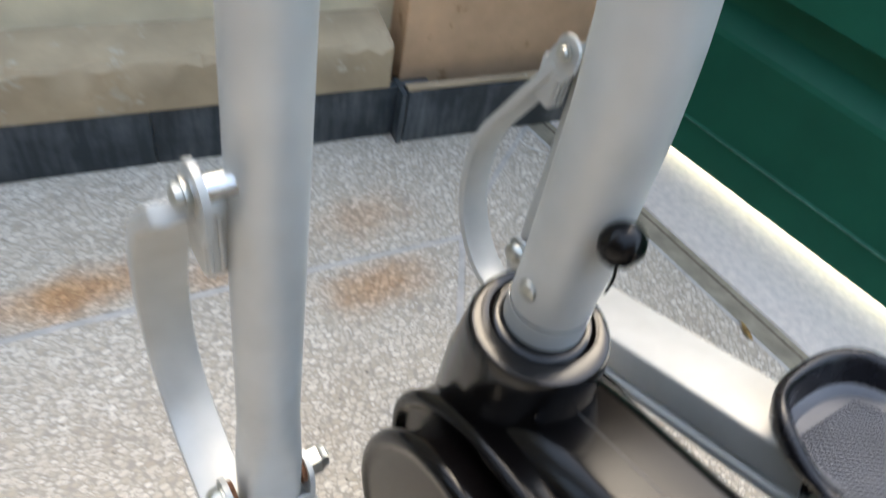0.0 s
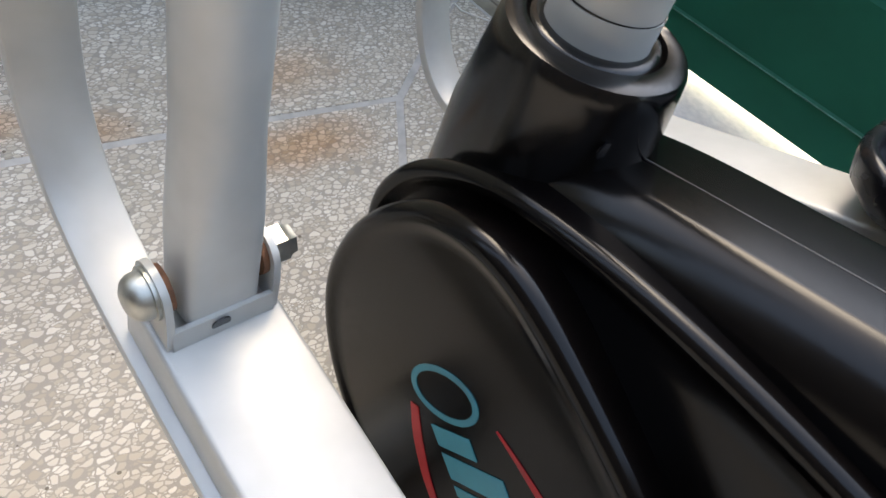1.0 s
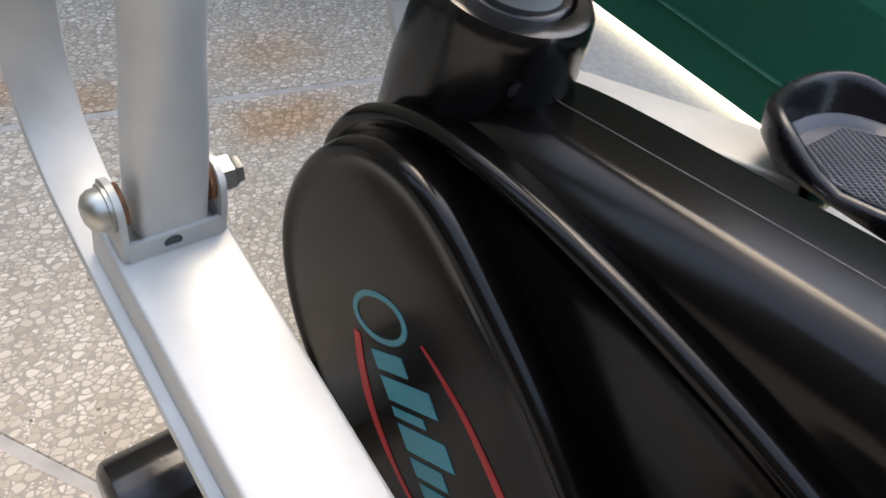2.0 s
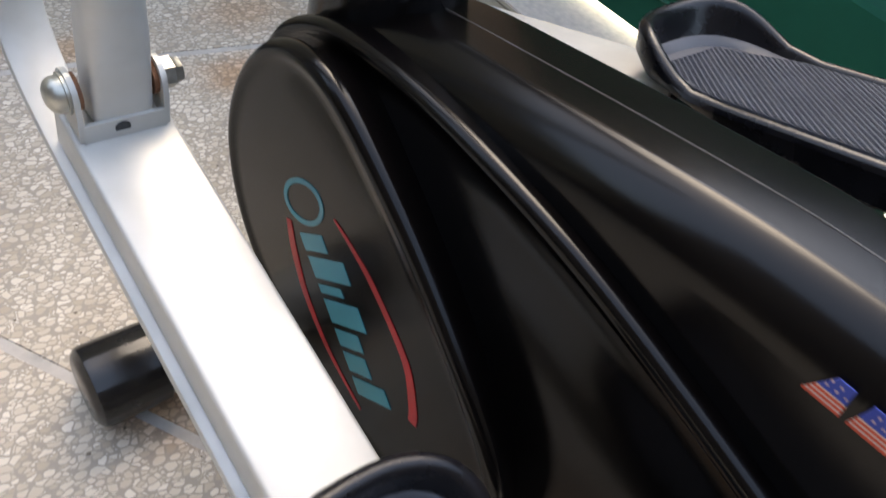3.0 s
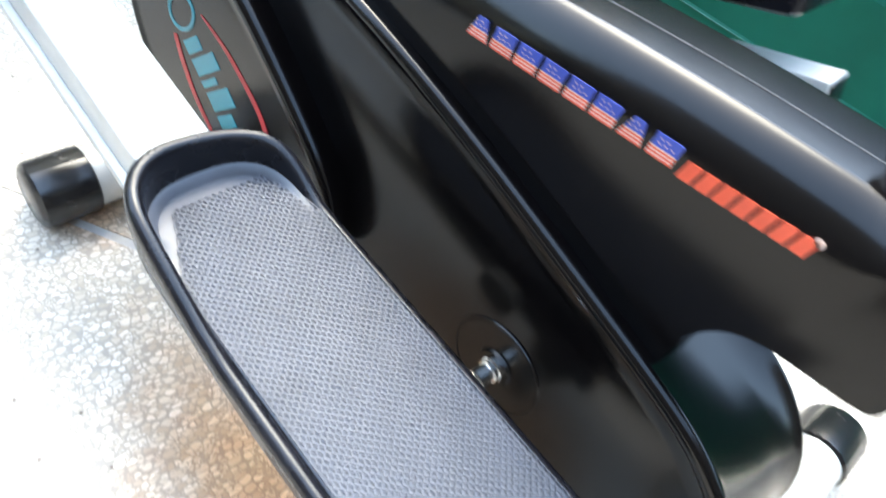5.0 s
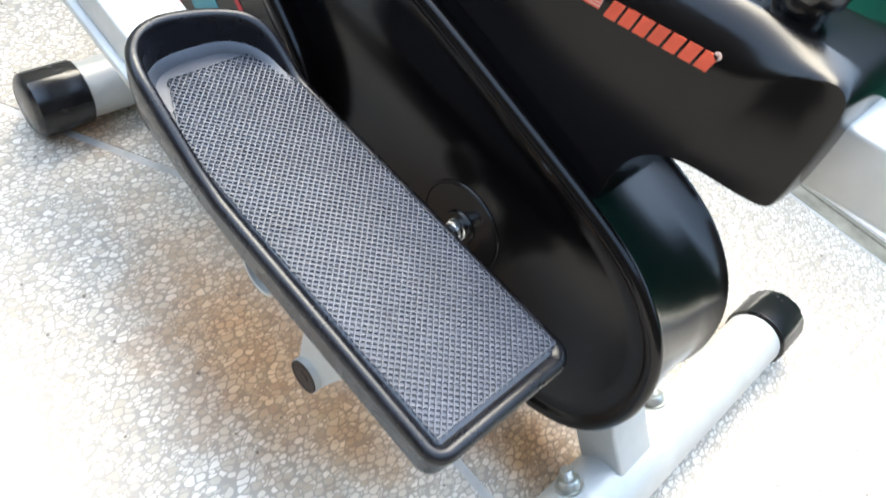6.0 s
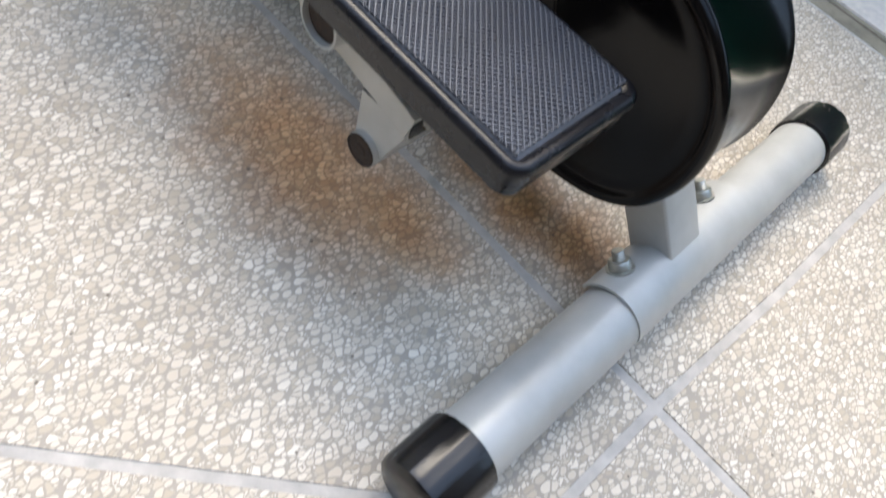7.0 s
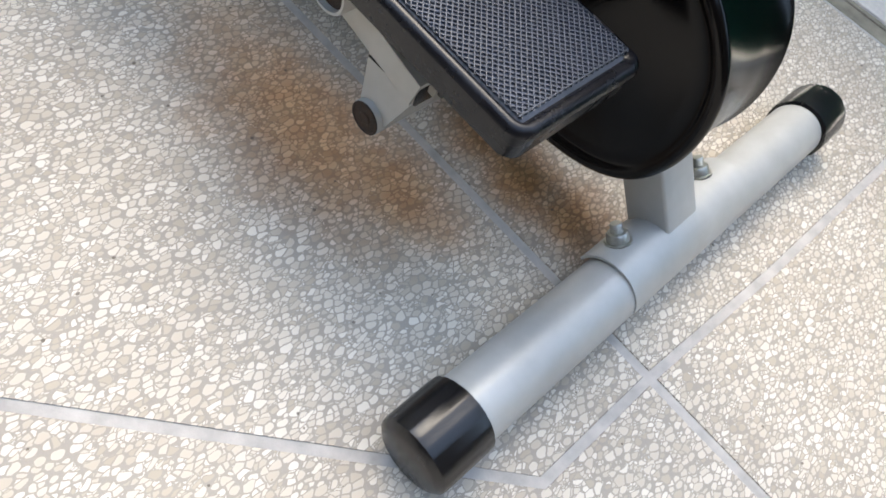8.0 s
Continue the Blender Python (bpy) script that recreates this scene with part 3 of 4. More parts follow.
knob2 = part("seat_knob", lathe([(0, 0.013), (0.004, 0.0145), (0.010, 0.0135), (0.0125, 0.0125), (0.0135, 0.0180), (0.028, 0.0190), (0.031, 0.0175), (0.032, 0.001)], (0.041, 0.119, 0.4425), "Z", 28), CAP, trainer, "black seat adjustment knob")
part("knob_disc", lathe([(0, 0.0168), (0.0010, 0.0163), (0.0012, 0.001)], (0.041, 0.119, 0.4745), "Z", 28), PALEST, knob2, "white disc on the knob")

part("screw_flange", lathe([(0, 0.012), (-0.006, 0.012), (-0.0075, 0.0105), (-0.0075, 0.005), (-0.004, 0.0045), (-0.004, 0.0005)], (-0.012, 0.652, 0.083), "X", 24), BLACK, trainer, "black screw boss under the side cover")

# crank bearing on the casing
part("bearing_disc", lathe([(0.0, 0.0400), (-0.0010, 0.0395), (-0.0010, 0.0380), (0.0002, 0.0376), (-0.0006, 0.0370), (-0.0006, 0.0150), (-0.0030, 0.0140), (-0.0030, 0.001)], (-0.0209, 0.2197, 0.1955), "X", 56), BLACK, trainer, "round black bearing cover let into the casing")
part("axle", lathe([(0.01, 0.0095), (-0.0040, 0.0095), (-0.0048, 0.0085), (-0.0075, 0.0085), (-0.0080, 0.0070), (-0.0190, 0.0070), (-0.0200, 0.0060), (-0.0205, 0.001)], (-0.0209, 0.2197, 0.1948), "X", 28), STEEL, trainer, "bright steel crank axle")


# ---- swinging arms and pedals ----
def smooth(a, b, x):
    t = min(1, max(0, (x - a) / (b - a)))
    return t * t * (3 - 2 * t)


def pedal_outline():
    pts = []
    w = 0.0608
    for k in range(7):
        a = radians(180 + 90 * k / 6)
        pts.append((-w + 0.014 + 0.014 * math.cos(a), 0.014 + 0.014 * math.sin(a)))
    for k in range(7):
        a = radians(270 + 90 * k / 6)
        pts.append((w - 0.014 + 0.014 * math.cos(a), 0.014 + 0.014 * math.sin(a)))
    for k in range(1, 12):
        pts.append((w, 0.014 + (0.282 - 0.014) * k / 11))
    for k in range(1, 24):
        a = math.pi * k / 24
        q = 2.6
        c, s = math.cos(a), math.sin(a)
        pts.append((w * math.copysign(abs(c) ** (2 / q), c), 0.282 + 0.066 * abs(s) ** (2 / q)))
    for k in range(12):
        pts.append((-w, 0.282 - (0.282 - 0.014) * k / 11))
    return pts[:-1]


def pedal(parent, m, inner=1, steep=0.0):
    """A footplate; inner is the side, +1 or -1 along x, that faces the casing; steep ends the toe cup sooner on the outer side."""
    base = pedal_outline()

    def rise(x, y):
        """The rim's height: a toe cup in front, a low rounded edge on the outer side, nearly flush on the inner one."""
        side = smooth(-0.035, 0.045, x * inner)
        low = 0.0075 - 0.0035 * side
        side += (1 - side) * steep
        return low + (0.036 - low * 0.5 - 0.006 * side) * smooth(0.205 + 0.070 * side, 0.322 + 0.014 * side, y)

    loops = []
    for d, pull, zf in ((0.012, 0.020, lambda x, y: -0.0225 + 0.020 * smooth(0.17, 0.34, y)), (0.006, 0.019, lambda x, y: -0.0220 + 0.0205 * smooth(0.17, 0.34, y)), (0.0025, 0.016, lambda x, y: -0.0195 + 0.020 * smooth(0.17, 0.34, y)), (0.001, 0.008, lambda x, y: -0.008 + 0.010 * smooth(0.17, 0.34, y)), (0.0, 0, lambda x, y: rise(x, y) * 0.4), (-0.0006, 0, lambda x, y: rise(x, y) - 0.0055),
                  (0.0002, 0, lambda x, y: rise(x, y) - 0.0030), (0.0018, 0, lambda x, y: rise(x, y) - 0.0010), (0.0044, 0, rise), (0.0072, 0, lambda x, y: rise(x, y) - 0.0008), (0.0090, 0, lambda x, y: max(0.0030, 0, rise(x, y) - 0.0028)), (0.0100, 0, lambda x, y: max(0.0025, 0, rise(x, y) - 0.007)), (0.0112, 0, lambda x, y: 0.0020), (0.0128, 0, lambda x, y: -0.001)):
        loops.append([Vector((x, y - pull * smooth(0.24, 0.345, y), zf(x, y))) for x, y in inset(base, d)])
    tray = part("pedal", loft(loops), RUBBER, parent, "black moulded rubber pedal with toe cup")
    lo = [Vector((x, y, -0.001)) for x, y in inset(base, 0.0108)]
    hi = [Vector((x, y, 0.0022 + 0.0080 * smooth(0.255, 0.335, y))) for x, y in inset(base, 0.0110)]
    hi2 = [Vector((x, y, 0.0032 + 0.0060 * smooth(0.265, 0.330, y))) for x, y in inset(base, 0.0128)]
    hi3 = [Vector((x, y, 0.0036)) for x, y in inset(base, 0.0165)]
    hi4 = [Vector((x, y, 0.0033)) for x, y in inset(base, 0.024)]
    part("sole", loft([lo, hi, hi2, hi3, hi4]), SOLE, tray, "smooth grey rubber sole edge")
    # waffle tread, a diagonal lattice of square pits with a pointed front
    p, w, deep = 0.00355, 0.00038, 0.0015
    edge = [(-0.0480, 0.0150), (-0.0490, 0.265), (-0.0265, 0.3195), (0.0360, 0.3205), (0.0500, 0.292), (0.0545, 0.268), (0.0545, 0.0150)]
    edge = [(ex * inner, ey) for ex, ey in edge]

    def inside(x, y):
        hit = False
        for (ax, ay), (bx, by) in zip(edge, edge[1:] + edge[:1]):
            if (ay > y) != (by > y) and x < (bx - ax) * (y - ay) / (by - ay) + ax:
                hit = not hit
        return hit

    verts, faces, index = [], [], {}

    def vert(u, v, z):
        key = (round(u, 5), round(v, 5), z)
        if key not in index:
            index[key] = len(verts)
            verts.append(((u - v) * 0.70711, (u + v) * 0.70711, z))
        return index[key]

    zt = 0.0052
    for i in range(-14, 80):
        for j in range(-14, 80):
            x0, y0 = i * p, j * p
            if not inside((x0 - y0) * 0.70711, (x0 + y0 + p) * 0.70711):
                continue
            o = [(x0, y0), (x0 + p, y0), (x0 + p, y0 + p), (x0, y0 + p)]
            n_ = [(x0 + w, y0 + w), (x0 + p - w, y0 + w), (x0 + p - w, y0 + p - w), (x0 + w, y0 + p - w)]
            f_ = [(x0 + 1.5 * w, y0 + 1.5 * w), (x0 + p - 1.5 * w, y0 + 1.5 * w), (x0 + p - 1.5 * w, y0 + p - 1.5 * w), (x0 + 1.5 * w, y0 + p - 1.5 * w)]
            for k in range(4):
                q = (k + 1) % 4
                faces.append((vert(*o[k], zt), vert(*o[q], zt), vert(*n_[q], zt), vert(*n_[k], zt)))
                faces.append((vert(*n_[k], zt), vert(*n_[q], zt), vert(*f_[q], zt - deep), vert(*f_[k], zt - deep)))
            faces.append(tuple(vert(*f_[k], zt - deep) for k in range(4)))
    # thin edge strip round the lattice
    rim0 = len(verts)
    for (ex, ey), grow in [(e, g) for g in (0.0, 0.0009) for e in edge]:
        d = Vector((ex, ey - 0.15)).normalized() * grow
        verts.append((ex + d.x, ey + d.y, zt - 0.0002))
    for (ex, ey) in edge:
        d = Vector((ex, ey - 0.15)).normalized() * 0.0011
        verts.append((ex + d.x, ey + d.y, zt - 0.0022))
    k_ = len(edge)
    for a in range(2):
        for i in range(k_):
            j = (i + 1) % k_
            faces.append((rim0 + a * k_ + i, rim0 + a * k_ + j, rim0 + (a + 1) * k_ + j, rim0 + (a + 1) * k_ + i))
    me = bpy.data.meshes.new("tread_mat")
    me.from_pydata(verts, [], faces)
    me.materials.append(TREAD)
    mat = new("tread_mat", me)
    mat.parent = tray
    mat["label"] = "grey waffle-pattern tread mat"
    tray.matrix_local = m
    return tray


def swing_arm(label, mx, py, pz, tilt, length):
    """The bar that carries a pedal, hung on the handle's foot by a bracket and bolt."""
    arm = trainer
    piv = Matrix.Translation((mx, py, pz)) @ Matrix.Rotation(radians(tilt), 4, "X")
    bar = part("arm_bar", sweep([(0, 0.014, -0.040), (0, -length, -0.040)], rounded(0.058, 0.032, 0.0028, 3)), SILVER, arm, label)
    bar.matrix_local = piv
    part("end_plug", box((0.052, 0.008, 0.026), (0, -length - 0.001, -0.040), 0.002), CAP, bar)
    bm = bmesh.new()
    for sx in (-1, 1):
        prof = [(-0.017, -0.0235), (0.017, -0.0235), (0.0150, -0.004)] + [(0.0135 * math.cos(radians(a)), 0.001 + 0.0125 * math.sin(radians(a))) for a in range(0, 181, 15)] + [(-0.0150, -0.004)]
        lo = [bm.verts.new((sx * 0.0225, y, z)) for y, z in prof]
        hi = [bm.verts.new((sx * 0.0258, y, z)) for y, z in prof]
        bm.faces.new(lo)
        bm.faces.new(hi[::-1])
        for i in range(len(prof)):
            j = (i + 1) % len(prof)
            bm.faces.new((lo[i], hi[i], hi[j], lo[j]))
    rows = [[bm.verts.new((sx * 0.0235, y, z)) for y, z in ((-0.0182, -0.0238), (-0.0160, -0.0120), (-0.0135, -0.0125), (-0.0155, -0.0238))] for sx in (-1, 1)]
    for i in range(4):
        j = (i + 1) % 4
        bm.faces.new((rows[0][i], rows[0][j], rows[1][j], rows[1][i]))
    base = [[bm.verts.new((sx * 0.0235, y, z)) for y, z in ((-0.017, -0.0238), (-0.017, -0.0215), (0.017, -0.0215), (0.017, -0.0238))] for sx in (-1, 1)]
    for i in range(4):
        j = (i + 1) % 4
        bm.faces.new((base[0][i], base[0][j], base[1][j], base[1][i]))
    bracket = part("bracket", bm, SILVER, arm, "silver U-shaped pivot bracket")
    bracket.matrix_local = piv
    # No hole is cut: a black disc gives the dark of its depth.
    part("bracket_hole", lathe([(0, 0.0045), (-0.0006, 0.0044), (-0.0006, 0.0003)], (-0.002, -0.0168, -0.0175), "Y", 20), CAP, bracket)
    part("bolt_head", lathe([(-0.0258, 0.0120), (-0.0275, 0.0120), (-0.0277, 0.0105), (-0.0315, 0.0103), (-0.0345, 0.0085), (-0.0365, 0.005), (-0.037, 0.0005)], (0, 0, 0), "X", 28), ZINC, bracket, "domed zinc bolt head")
    part("nut", lathe([(0.0258, 0.0095), (0.0335, 0.0095), (0.0350, 0.0080), (0.0385, 0.0072), (0.0400, 0.004), (0.0402, 0.0005)], (0, 0, 0), "X", 6), ZINC, bracket, "zinc lock nut")
    for sx in (-1, 1):
        part("washer", lathe([(sx * 0.0195, 0.0105), (sx * 0.0224, 0.0105), (sx * 0.0225, 0.004)], (0, 0, 0), "X", 24), RUST, bracket, "rusty washer")
    return arm, bar


def handle(label, path, scales, strap_path, pin, pin_to):
    """A swinging handle: tube, curved strap and the pin that joins them."""
    loops, n = [], 40
    d = (Vector(path[-1]) - Vector(path[0])).normalized()
    u = (Vector((1, 0, 0)) - d * d.x).normalized()
    w = d.cross(u)
    for p, f in zip(path, scales):
        lp = []
        for k in range(n):
            a = 2 * math.pi * k / n
            c, s = math.cos(a), math.sin(a)
            q = 2 / (2 + 5 * (1 - f))
            x_, y_ = math.copysign(abs(c) ** q, c), math.copysign(abs(s) ** q, s)
            lp.append(Vector(p) + u * (x_ * 0.0168 * (1.02 - 0.02 * f)) + w * (y_ * 0.0168 * (0.74 + 0.26 * f)))
        loops.append(lp)
    h = part("handle_tube", loft(loops), SILVER, trainer, label)
    run = spline(strap_path, 8)
    ends = [(1, 1)] * (len(run) - 5) + [(0.98, 1), (0.94, 1), (0.86, 1), (0.72, 0.95), (0.45, 0.8)]
    part("strap", sweep(run, rounded(0.031, 0.0095, 0.0022, 2), scales=ends), SILVER, h, "curved flat silver strap")
    x, y, z = pin
    part("pin", lathe([(0, 0.0052), (pin_to - x, 0.0052)], pin, "X", 24), STEEL, h, "bright steel pin")
    part("pin_bolt", lathe([(-0.0075, 0.0005), (-0.007, 0.003), (-0.0058, 0.0048), (-0.003, 0.0052), (-0.0028, 0.0068), (-0.0015, 0.0068), (0, 0.0062)], pin, "X", 20), ZINC, h, "zinc bolt head")
    lug = [(-0.004, -0.026), (0.020, -0.030), (0.017, -0.01)] + [(0.0125 * math.cos(radians(a)), 0.0125 * math.sin(radians(a))) for a in range(0, 181, 20)] + [(-0.012, -0.012)]
    part("lug", loft([[Vector((x + dx, y + a, z + b)) for a, b in lug] for dx in (0.001, 0.004)]), SILVER, h, "silver lug plate")
    block = part("lug_block", box((0.018, 0.022, 0.040), (x + 0.012, y + 0.014, z - 0.036), 0.003), SILVER, h)
    for k in range(3):
        part("rib", box((0.0022, 0.002, 0.034), (x + 0.006 + 0.005 * k, y + 0.0026, z - 0.036), 0.0006, 1), SILVER, block)
    return h


def flat_foot(low, top, n=24):
    low, top = Vector(low), Vector(top)
    pts, sc = [], []
    for k in range(n + 1):
        t = k / n
        pts.append(low.lerp(top, t))
        sc.append(smooth(0.022, 0.085, (top - low).length * t))
    return pts, sc


left, left_bar = swing_arm("silver rectangular swing bar, lowered", -0.1235, 0.686, 0.287, 6.6, 0.525)
pts, sc = flat_foot((-0.1225, 0.686, 0.270), (-0.0985, 0.727, 0.82))
handle("silver swinging handle with curved strap, upright", pts, sc,
       [(-0.143, y, z) for y, z in ((0.40, 0.1935), (0.60, 0.2165), (0.67, 0.2245), (0.715, 0.2305), (0.752, 0.240), (0.780, 0.259), (0.796, 0.289), (0.799, 0.325), (0.793, 0.370), (0.776, 0.420), (0.749, 0.465), (0.724, 0.494), (0.709, 0.510), (0.704, 0.515))],
       (-0.143, 0.702, 0.524), -0.1235)
# crank link under the bar
link = part("link_tube", lathe([(0.055, 0.0005), (0.055, 0.019), (-0.058, 0.019), (-0.059, 0.0185), (-0.059, 0.0165), (-0.030, 0.0162), (-0.030, 0.0005)], (-0.119, 0.262, 0.205), "X", 32), SILVER, left, "silver cross tube under the bar")
# Dark disc set into the tube, painted for the shade of its hollow.
part("tube_mouth_shade", lathe([(-0.0540, 0.0003), (-0.0540, 0.0160), (-0.0530, 0.0162)], (-0.119, 0.262, 0.205), "X", 24), DARKRUST_HOLLOW, link)
bush = part("bushing", lathe([(-0.050, 0.0148), (0.03, 0.0148)], (-0.113, 0.216, 0.110), "X", 28), SILVER, left, "silver bushing below the bar")
part("bushing_bolt", lathe([(-0.0515, 0.0005), (-0.0515, 0.0050), (-0.0505, 0.0060), (-0.0505, 0.0125), (-0.0515, 0.0130), (-0.0512, 0.0143), (-0.049, 0.0143)], (-0.113, 0.216, 0.110), "X", 24), DARKRUST_HOLLOW, bush, "rusty brown bolt in the bushing")
rail = part("pedal_rail", sweep([(-0.150, 0.300, 0.200), (-0.150, 0.178, 0.1735)], rounded(0.028, 0.025, 0.002, 2)), SILVER, left, "silver rail under the pedal")
# Black box over the rail's end draws the dark of its open hollow.
part("rail_mouth_shade", box((0.024, 0.002, 0.021), (-0.150, 0.1775, 0.1735), 0.0005), CAP, rail)
gus = [(0.231, 0.172), (0.180, 0.162), (0.2035, 0.104), (0.216, 0.097), (0.229, 0.106)]
gusset = part("gusset", loft([[Vector((x, y, z)) for y, z in gus] for x in (-0.158, -0.112)]), SILVER, left)
# Thin dark box draws the shaded line where rail and gusset meet.
part("gap_line", box((0.001, 0.026, 0.0014), (-0.1584, 0.217, 0.1625), 0, m=None), CAP, gusset)
pedal(left, Matrix.Translation((-0.133, 0.080, 0.247)) @ Matrix.Rotation(radians(0.8), 4, "X"))

right, right_bar = swing_arm("silver rectangular swing bar, raised at the pedal", 0.196, 0.803, 0.243, -22.5, 0.295)
pts, sc = flat_foot((0.196, 0.803, 0.228), (0.205, 0.830, 0.80))
handle("silver swinging handle with curved strap, swung forward", pts, sc,
       [(0.180, 0.42, 0.336), (0.180, 0.52, 0.292), (0.180, 0.62, 0.250), (0.180, 0.70, 0.216), (0.180, 0.77, 0.184), (0.180, 0.815, 0.170), (0.180, 0.85, 0.178), (0.180, 0.878, 0.206), (0.180, 0.893, 0.249), (0.180, 0.890, 0.310), (0.180, 0.860, 0.372), (0.180, 0.838, 0.412), (0.180, 0.824, 0.436)],
       (0.165, 0.820, 0.447), 0.190)
pedal(right, Matrix.Translation((0.203, 0.234, 0.4505)) @ Matrix.Rotation(radians(-20.6), 4, "X"), -1, 0.85)
right_rail = part("pedal_rail", sweep([(0.195, 0.1935, 0.3845), (0.195, 0.46, 0.2875)], rounded(0.030, 0.022, 0.002, 2)), SILVER, right, "silver rail under the raised pedal")
# Same black box here in place of the rail's shaded hollow.
part("rail_mouth_shade", box((0.024, 0.002, 0.016), (0, 0, 0), 0.0005, m=Matrix.Translation((0.195, 0.1932, 0.3847)) @ Matrix.Rotation(radians(-20), 4, "X")), CAP, right_rail)
part("pedal_bracket", box((0.036, 0.046, 0.060), (0, 0, 0), 0.003, m=Matrix.Translation((0.190, 0.405, 0.345)) @ Matrix.Rotation(radians(-20), 4, "X")), CAP, right, "black bracket between pedal and rail")
part("bracket_nut", lathe([(0, 0.0050), (-0.004, 0.0050), (-0.005, 0.0035), (-0.005, 0.0003)], (0.172, 0.405, 0.338), "X", 6), ZINC, right)


# ---- small things ----
part("stem", sweep(spline([(0.047, 0.641, 0.462), (0.0495, 0.639, 0.453), (0.0505, 0.6385, 0.444), (0.0500, 0.639, 0.436)], 6), ring(0.0009, 8)), CAP, trainer, "thin black stem under the knob")


def dry_leaf(at, turn, length, width, curl):
    bm = bmesh.new()
    rows = []
    for i in range(9):
        t = i / 8
        w = width * math.sin(math.pi * min(1, 0.06 + t * 0.92)) ** 0.8
        rows.append([bm.verts.new((u * w / 2, (t - 0.5) * length, 0.0012 + curl * (u * u * 0.6 + (2 * t - 1) ** 2 * 0.4))) for u in (-1, -0.5, 0, 0.5, 1)])
    for a, b in zip(rows, rows[1:]):
        for k in range(4):
            bm.faces.new((a[k], a[k + 1], b[k + 1], b[k]))
    bmesh.ops.solidify(bm, geom=bm.faces[:], thickness=0.0004)
    ob = part("dry_leaf", bm, LEAF)
    ob.matrix_world = Matrix.Translation(at) @ Matrix.Rotation(radians(turn), 4, "Z")
    return ob


tagged(dry_leaf((0.563, 0.703, 0.001), -20, 0.030, 0.009, 0.004), "small curled yellow-brown dry leaf on the floor strip", "leaf")

scrap = part("thread_scrap", sweep(spline([(0.491, 1.146, 0.002), (0.500, 1.149, 0.006), (0.507, 1.134, 0.0015), (0.520, 1.117, 0.0015), (0.542, 1.092, 0.0015)], 6), ring(0.0012, 6)), PALEST)
tagged(scrap, "short curl of whitish thread on the terrazzo floor", "thread")


# ---- printed marks on the covers (emblem and name as plain shapes) ----
def decal(name, poly, x, mat, parent, thick=0.0005):
    return part(name, loft([[Vector((x, y, z)) for y, z in poly], [Vector((x - thick, y, z)) for y, z in poly]]), mat, parent)


cover = next(o for o in trainer.children if o.name.startswith("side_cover"))
beam = next(o for o in trainer.children if o.name.startswith("beam_cover"))
EX = -0.0447
along, upward = Vector((-0.80, -0.60)), Vector((-0.72, 0.69))
ctr = Vector((0.601, 0.2385))
oval_a, oval_b = Vector((-0.735, 0.678)), Vector((0.678, 0.735))


def oval(a, b, k, n=40):
    t = 2 * math.pi * k / n
    p = ctr + oval_a * (a * math.cos(t)) + oval_b * (b * math.sin(t))
    return (p.x, p.y)


bm = bmesh.new()
rings = [[bm.verts.new((x, *oval(a, b, k))) for k in range(40)] for a, b, x in ((0.0255, 0.0160, EX), (0.0255, 0.0160, EX - 0.0005), (0.0215, 0.0125, EX - 0.0005), (0.0215, 0.0125, EX))]
for r0, r1 in zip(rings, rings[1:]):
    for k in range(40):
        bm.faces.new((r0[k], r0[(k + 1) % 40], r1[(k + 1) % 40], r1[k]))
part("emblem_ring", bm, TEAL, cover, "teal printed ring")


def crescent(points, widths, mat, name):
    c = spline([(y, z, 0) for y, z in points], 8)
    n = len(c) - 1
    left_, right_ = [], []
    for i, p in enumerate(c):
        d = (c[min(i + 1, n)] - c[max(i - 1, 0)]).normalized()
        t = i / n * (len(widths) - 1)
        k = min(int(t), len(widths) - 2)
        w = widths[k] + (widths[k + 1] - widths[k]) * (t - k)
        left_.append((p.x - d.y * w, p.y + d.x * w))
        right_.append((p.x + d.y * w, p.y - d.x * w))
    return decal(name, left_ + right_[::-1], EX, mat, cover)


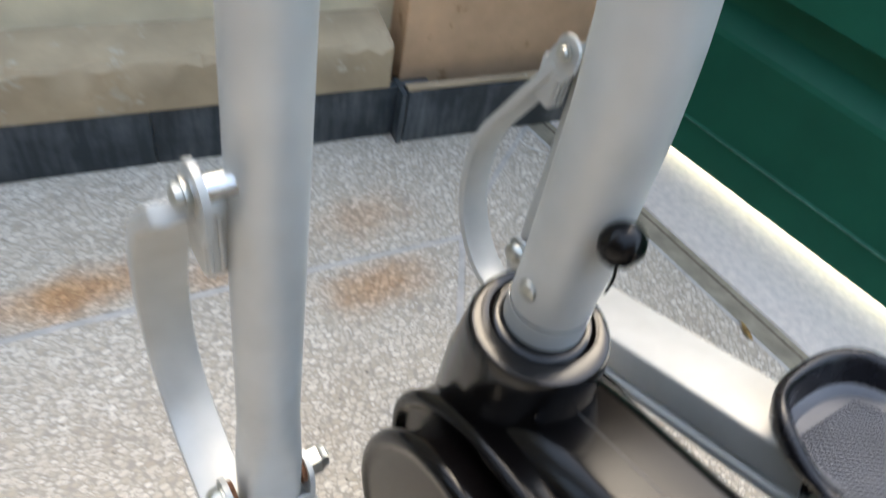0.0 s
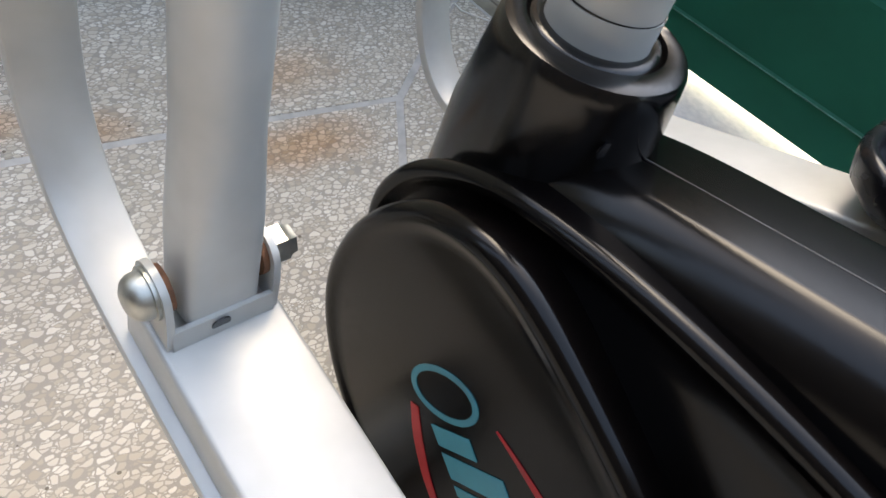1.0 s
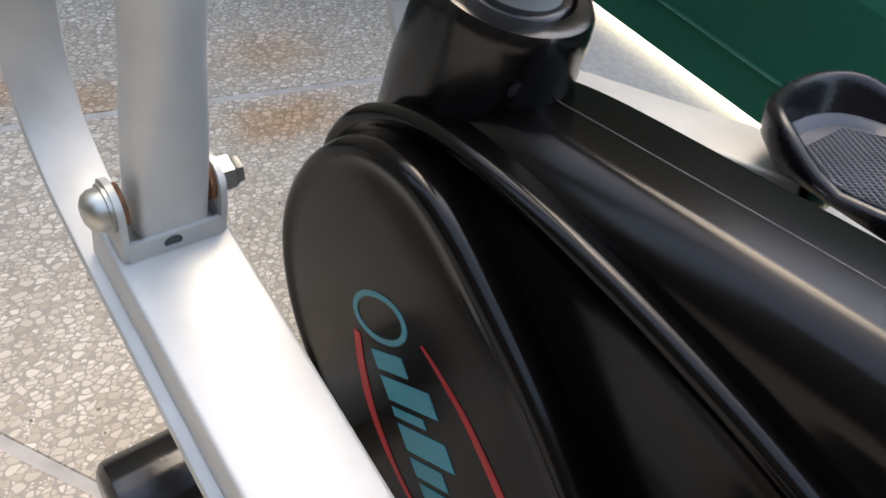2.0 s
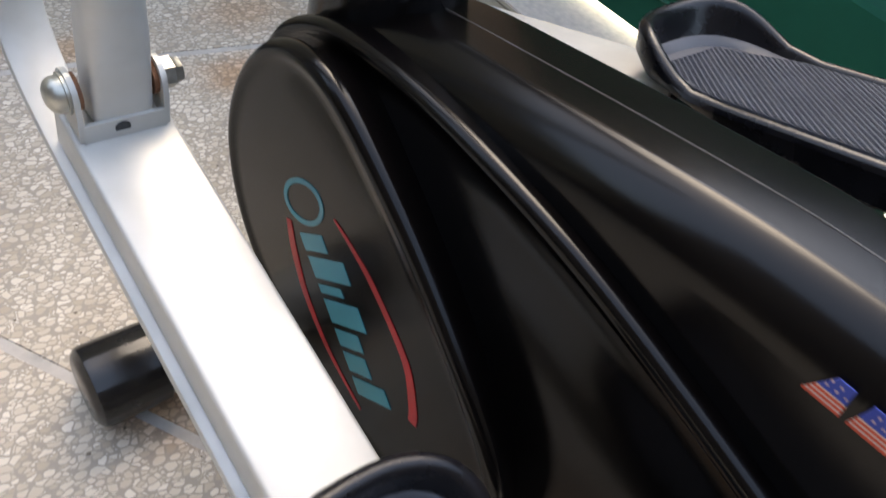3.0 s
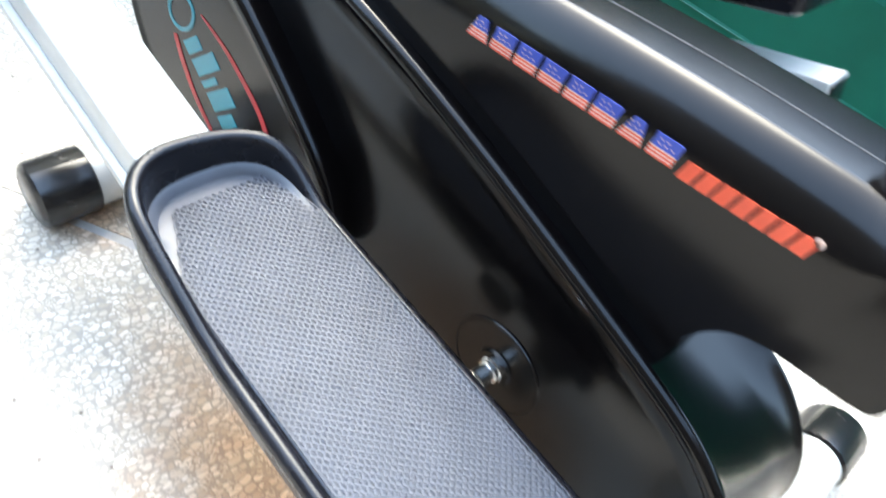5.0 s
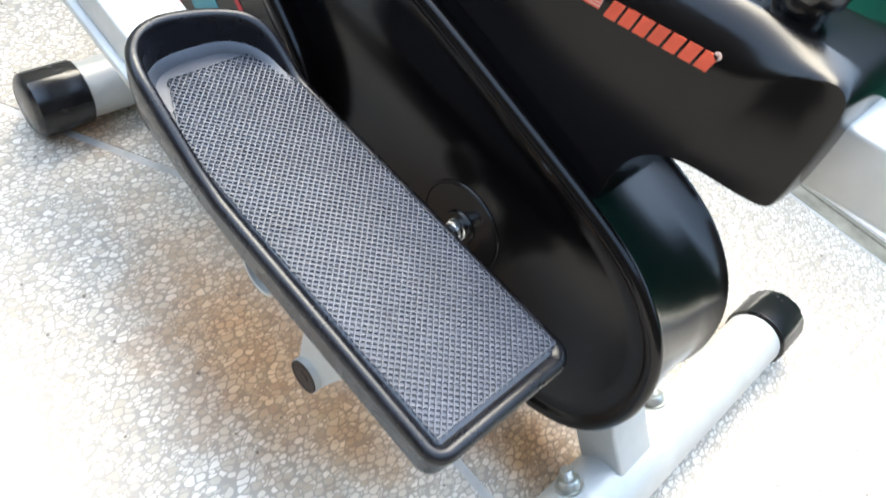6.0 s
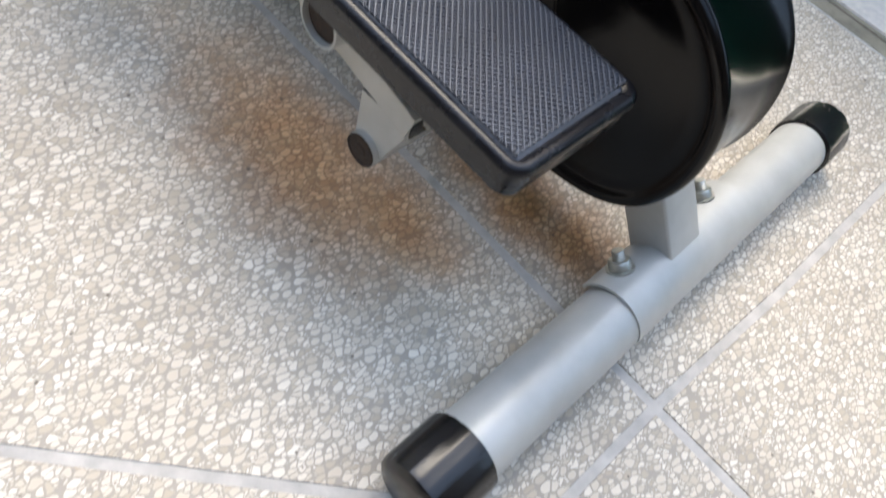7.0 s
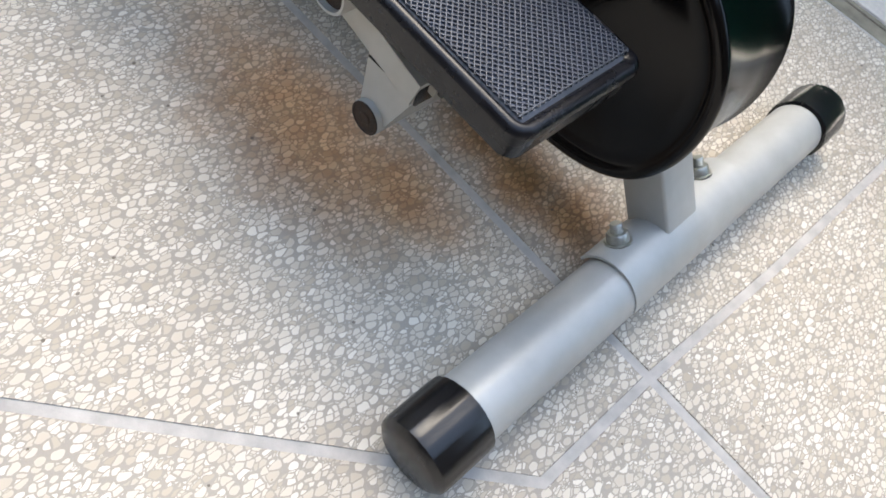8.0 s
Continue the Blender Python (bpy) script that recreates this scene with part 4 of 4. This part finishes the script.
crescent([(0.613, 0.209), (0.600, 0.186), (0.579, 0.162), (0.545, 0.141), (0.500, 0.128)], (0.0030, 0.0040, 0.0036, 0.0026, 0.0010), RED, "emblem_arc")
crescent([(0.569, 0.256), (0.548, 0.252), (0.522, 0.244), (0.482, 0.222), (0.464, 0.196), (0.459, 0.182)], (0.0006, 0.0018, 0.0026, 0.0034, 0.0040, 0.0040), RED, "emblem_arc")
s_at = 0.0
base0 = Vector((0.599, 0.2105))
for w, h, lift in ((0.012, 0.030, 0), (0.015, 0.046, 0), (0.006, 0.030, 0), (0.017, 0.044, 0), (0.012, 0.030, 0), (0.014, 0.028, 0), (0.013, 0.040, 0)):
    p = base0 + along * s_at
    q, u = p + along * w, upward * h
    bar_ = [(p.x, p.y), (q.x, q.y), (q.x + u.x, q.y + u.y), (p.x + u.x, p.y + u.y)]
    decal("emblem_bar", bar_, EX, TEAL, cover)
    s_at += w + 0.0045

TX = BEAM_MID - 0.0485
run = Vector((-0.145, 0.0195)) / 8
lean = Vector((-0.0012, 0.0140))
o0 = Vector((0.3435, 0.3835))
for k in range(8):
    p = o0 + run * k
    wide = run * 0.84
    notch = 0.28 if k in (0, 6) else 0.0

    def quad(lo, hi):
        a, b = p + lean * lo, p + lean * hi
        s0, s1 = notch * lo, notch * hi
        return [tuple(a + wide * s0), tuple(a + wide * (1 - s0)), tuple(b + wide * (1 - s1)), tuple(b + wide * s1)]

    decal("print_block", quad(0.45, 1.0), TX, BLUE, beam)
    for j in range(3):
        decal("print_stripe", quad(0.15 * j, 0.15 * j + 0.09), TX, ORANGEP, beam)
        decal("print_stripe", quad(0.15 * j + 0.09, 0.15 * j + 0.15), TX, PALE, beam)
    for j in range(5):
        c = p + wide * (0.25 + 0.25 * (j % 3)) + lean * (0.62 + 0.2 * (j // 3))
        decal("print_dot", [(c.x + 0.0006 * math.cos(a), c.y + 0.0006 * math.sin(a)) for a in (0, 1.05, 2.1, 3.14, 4.19, 5.24)], TX - 0.0005, PALE, beam, 0.0002)
run = Vector((-0.0690, 0.0108)) / 7
lean = Vector((-0.0020, 0.0112))
o0 = Vector((0.1970, 0.4012))
for k in range(7):
    p = o0 + run * k
    wide = run * 0.80
    decal("print_block", [tuple(p), tuple(p + wide), tuple(p + wide + lean), tuple(p + lean)], TX, ORANGEP, beam)
decal("print_dot", [(0.1290 + 0.0022 * math.cos(0.6 * k), 0.4225 + 0.0022 * math.sin(0.6 * k)) for k in range(10)], TX, PALE, beam)
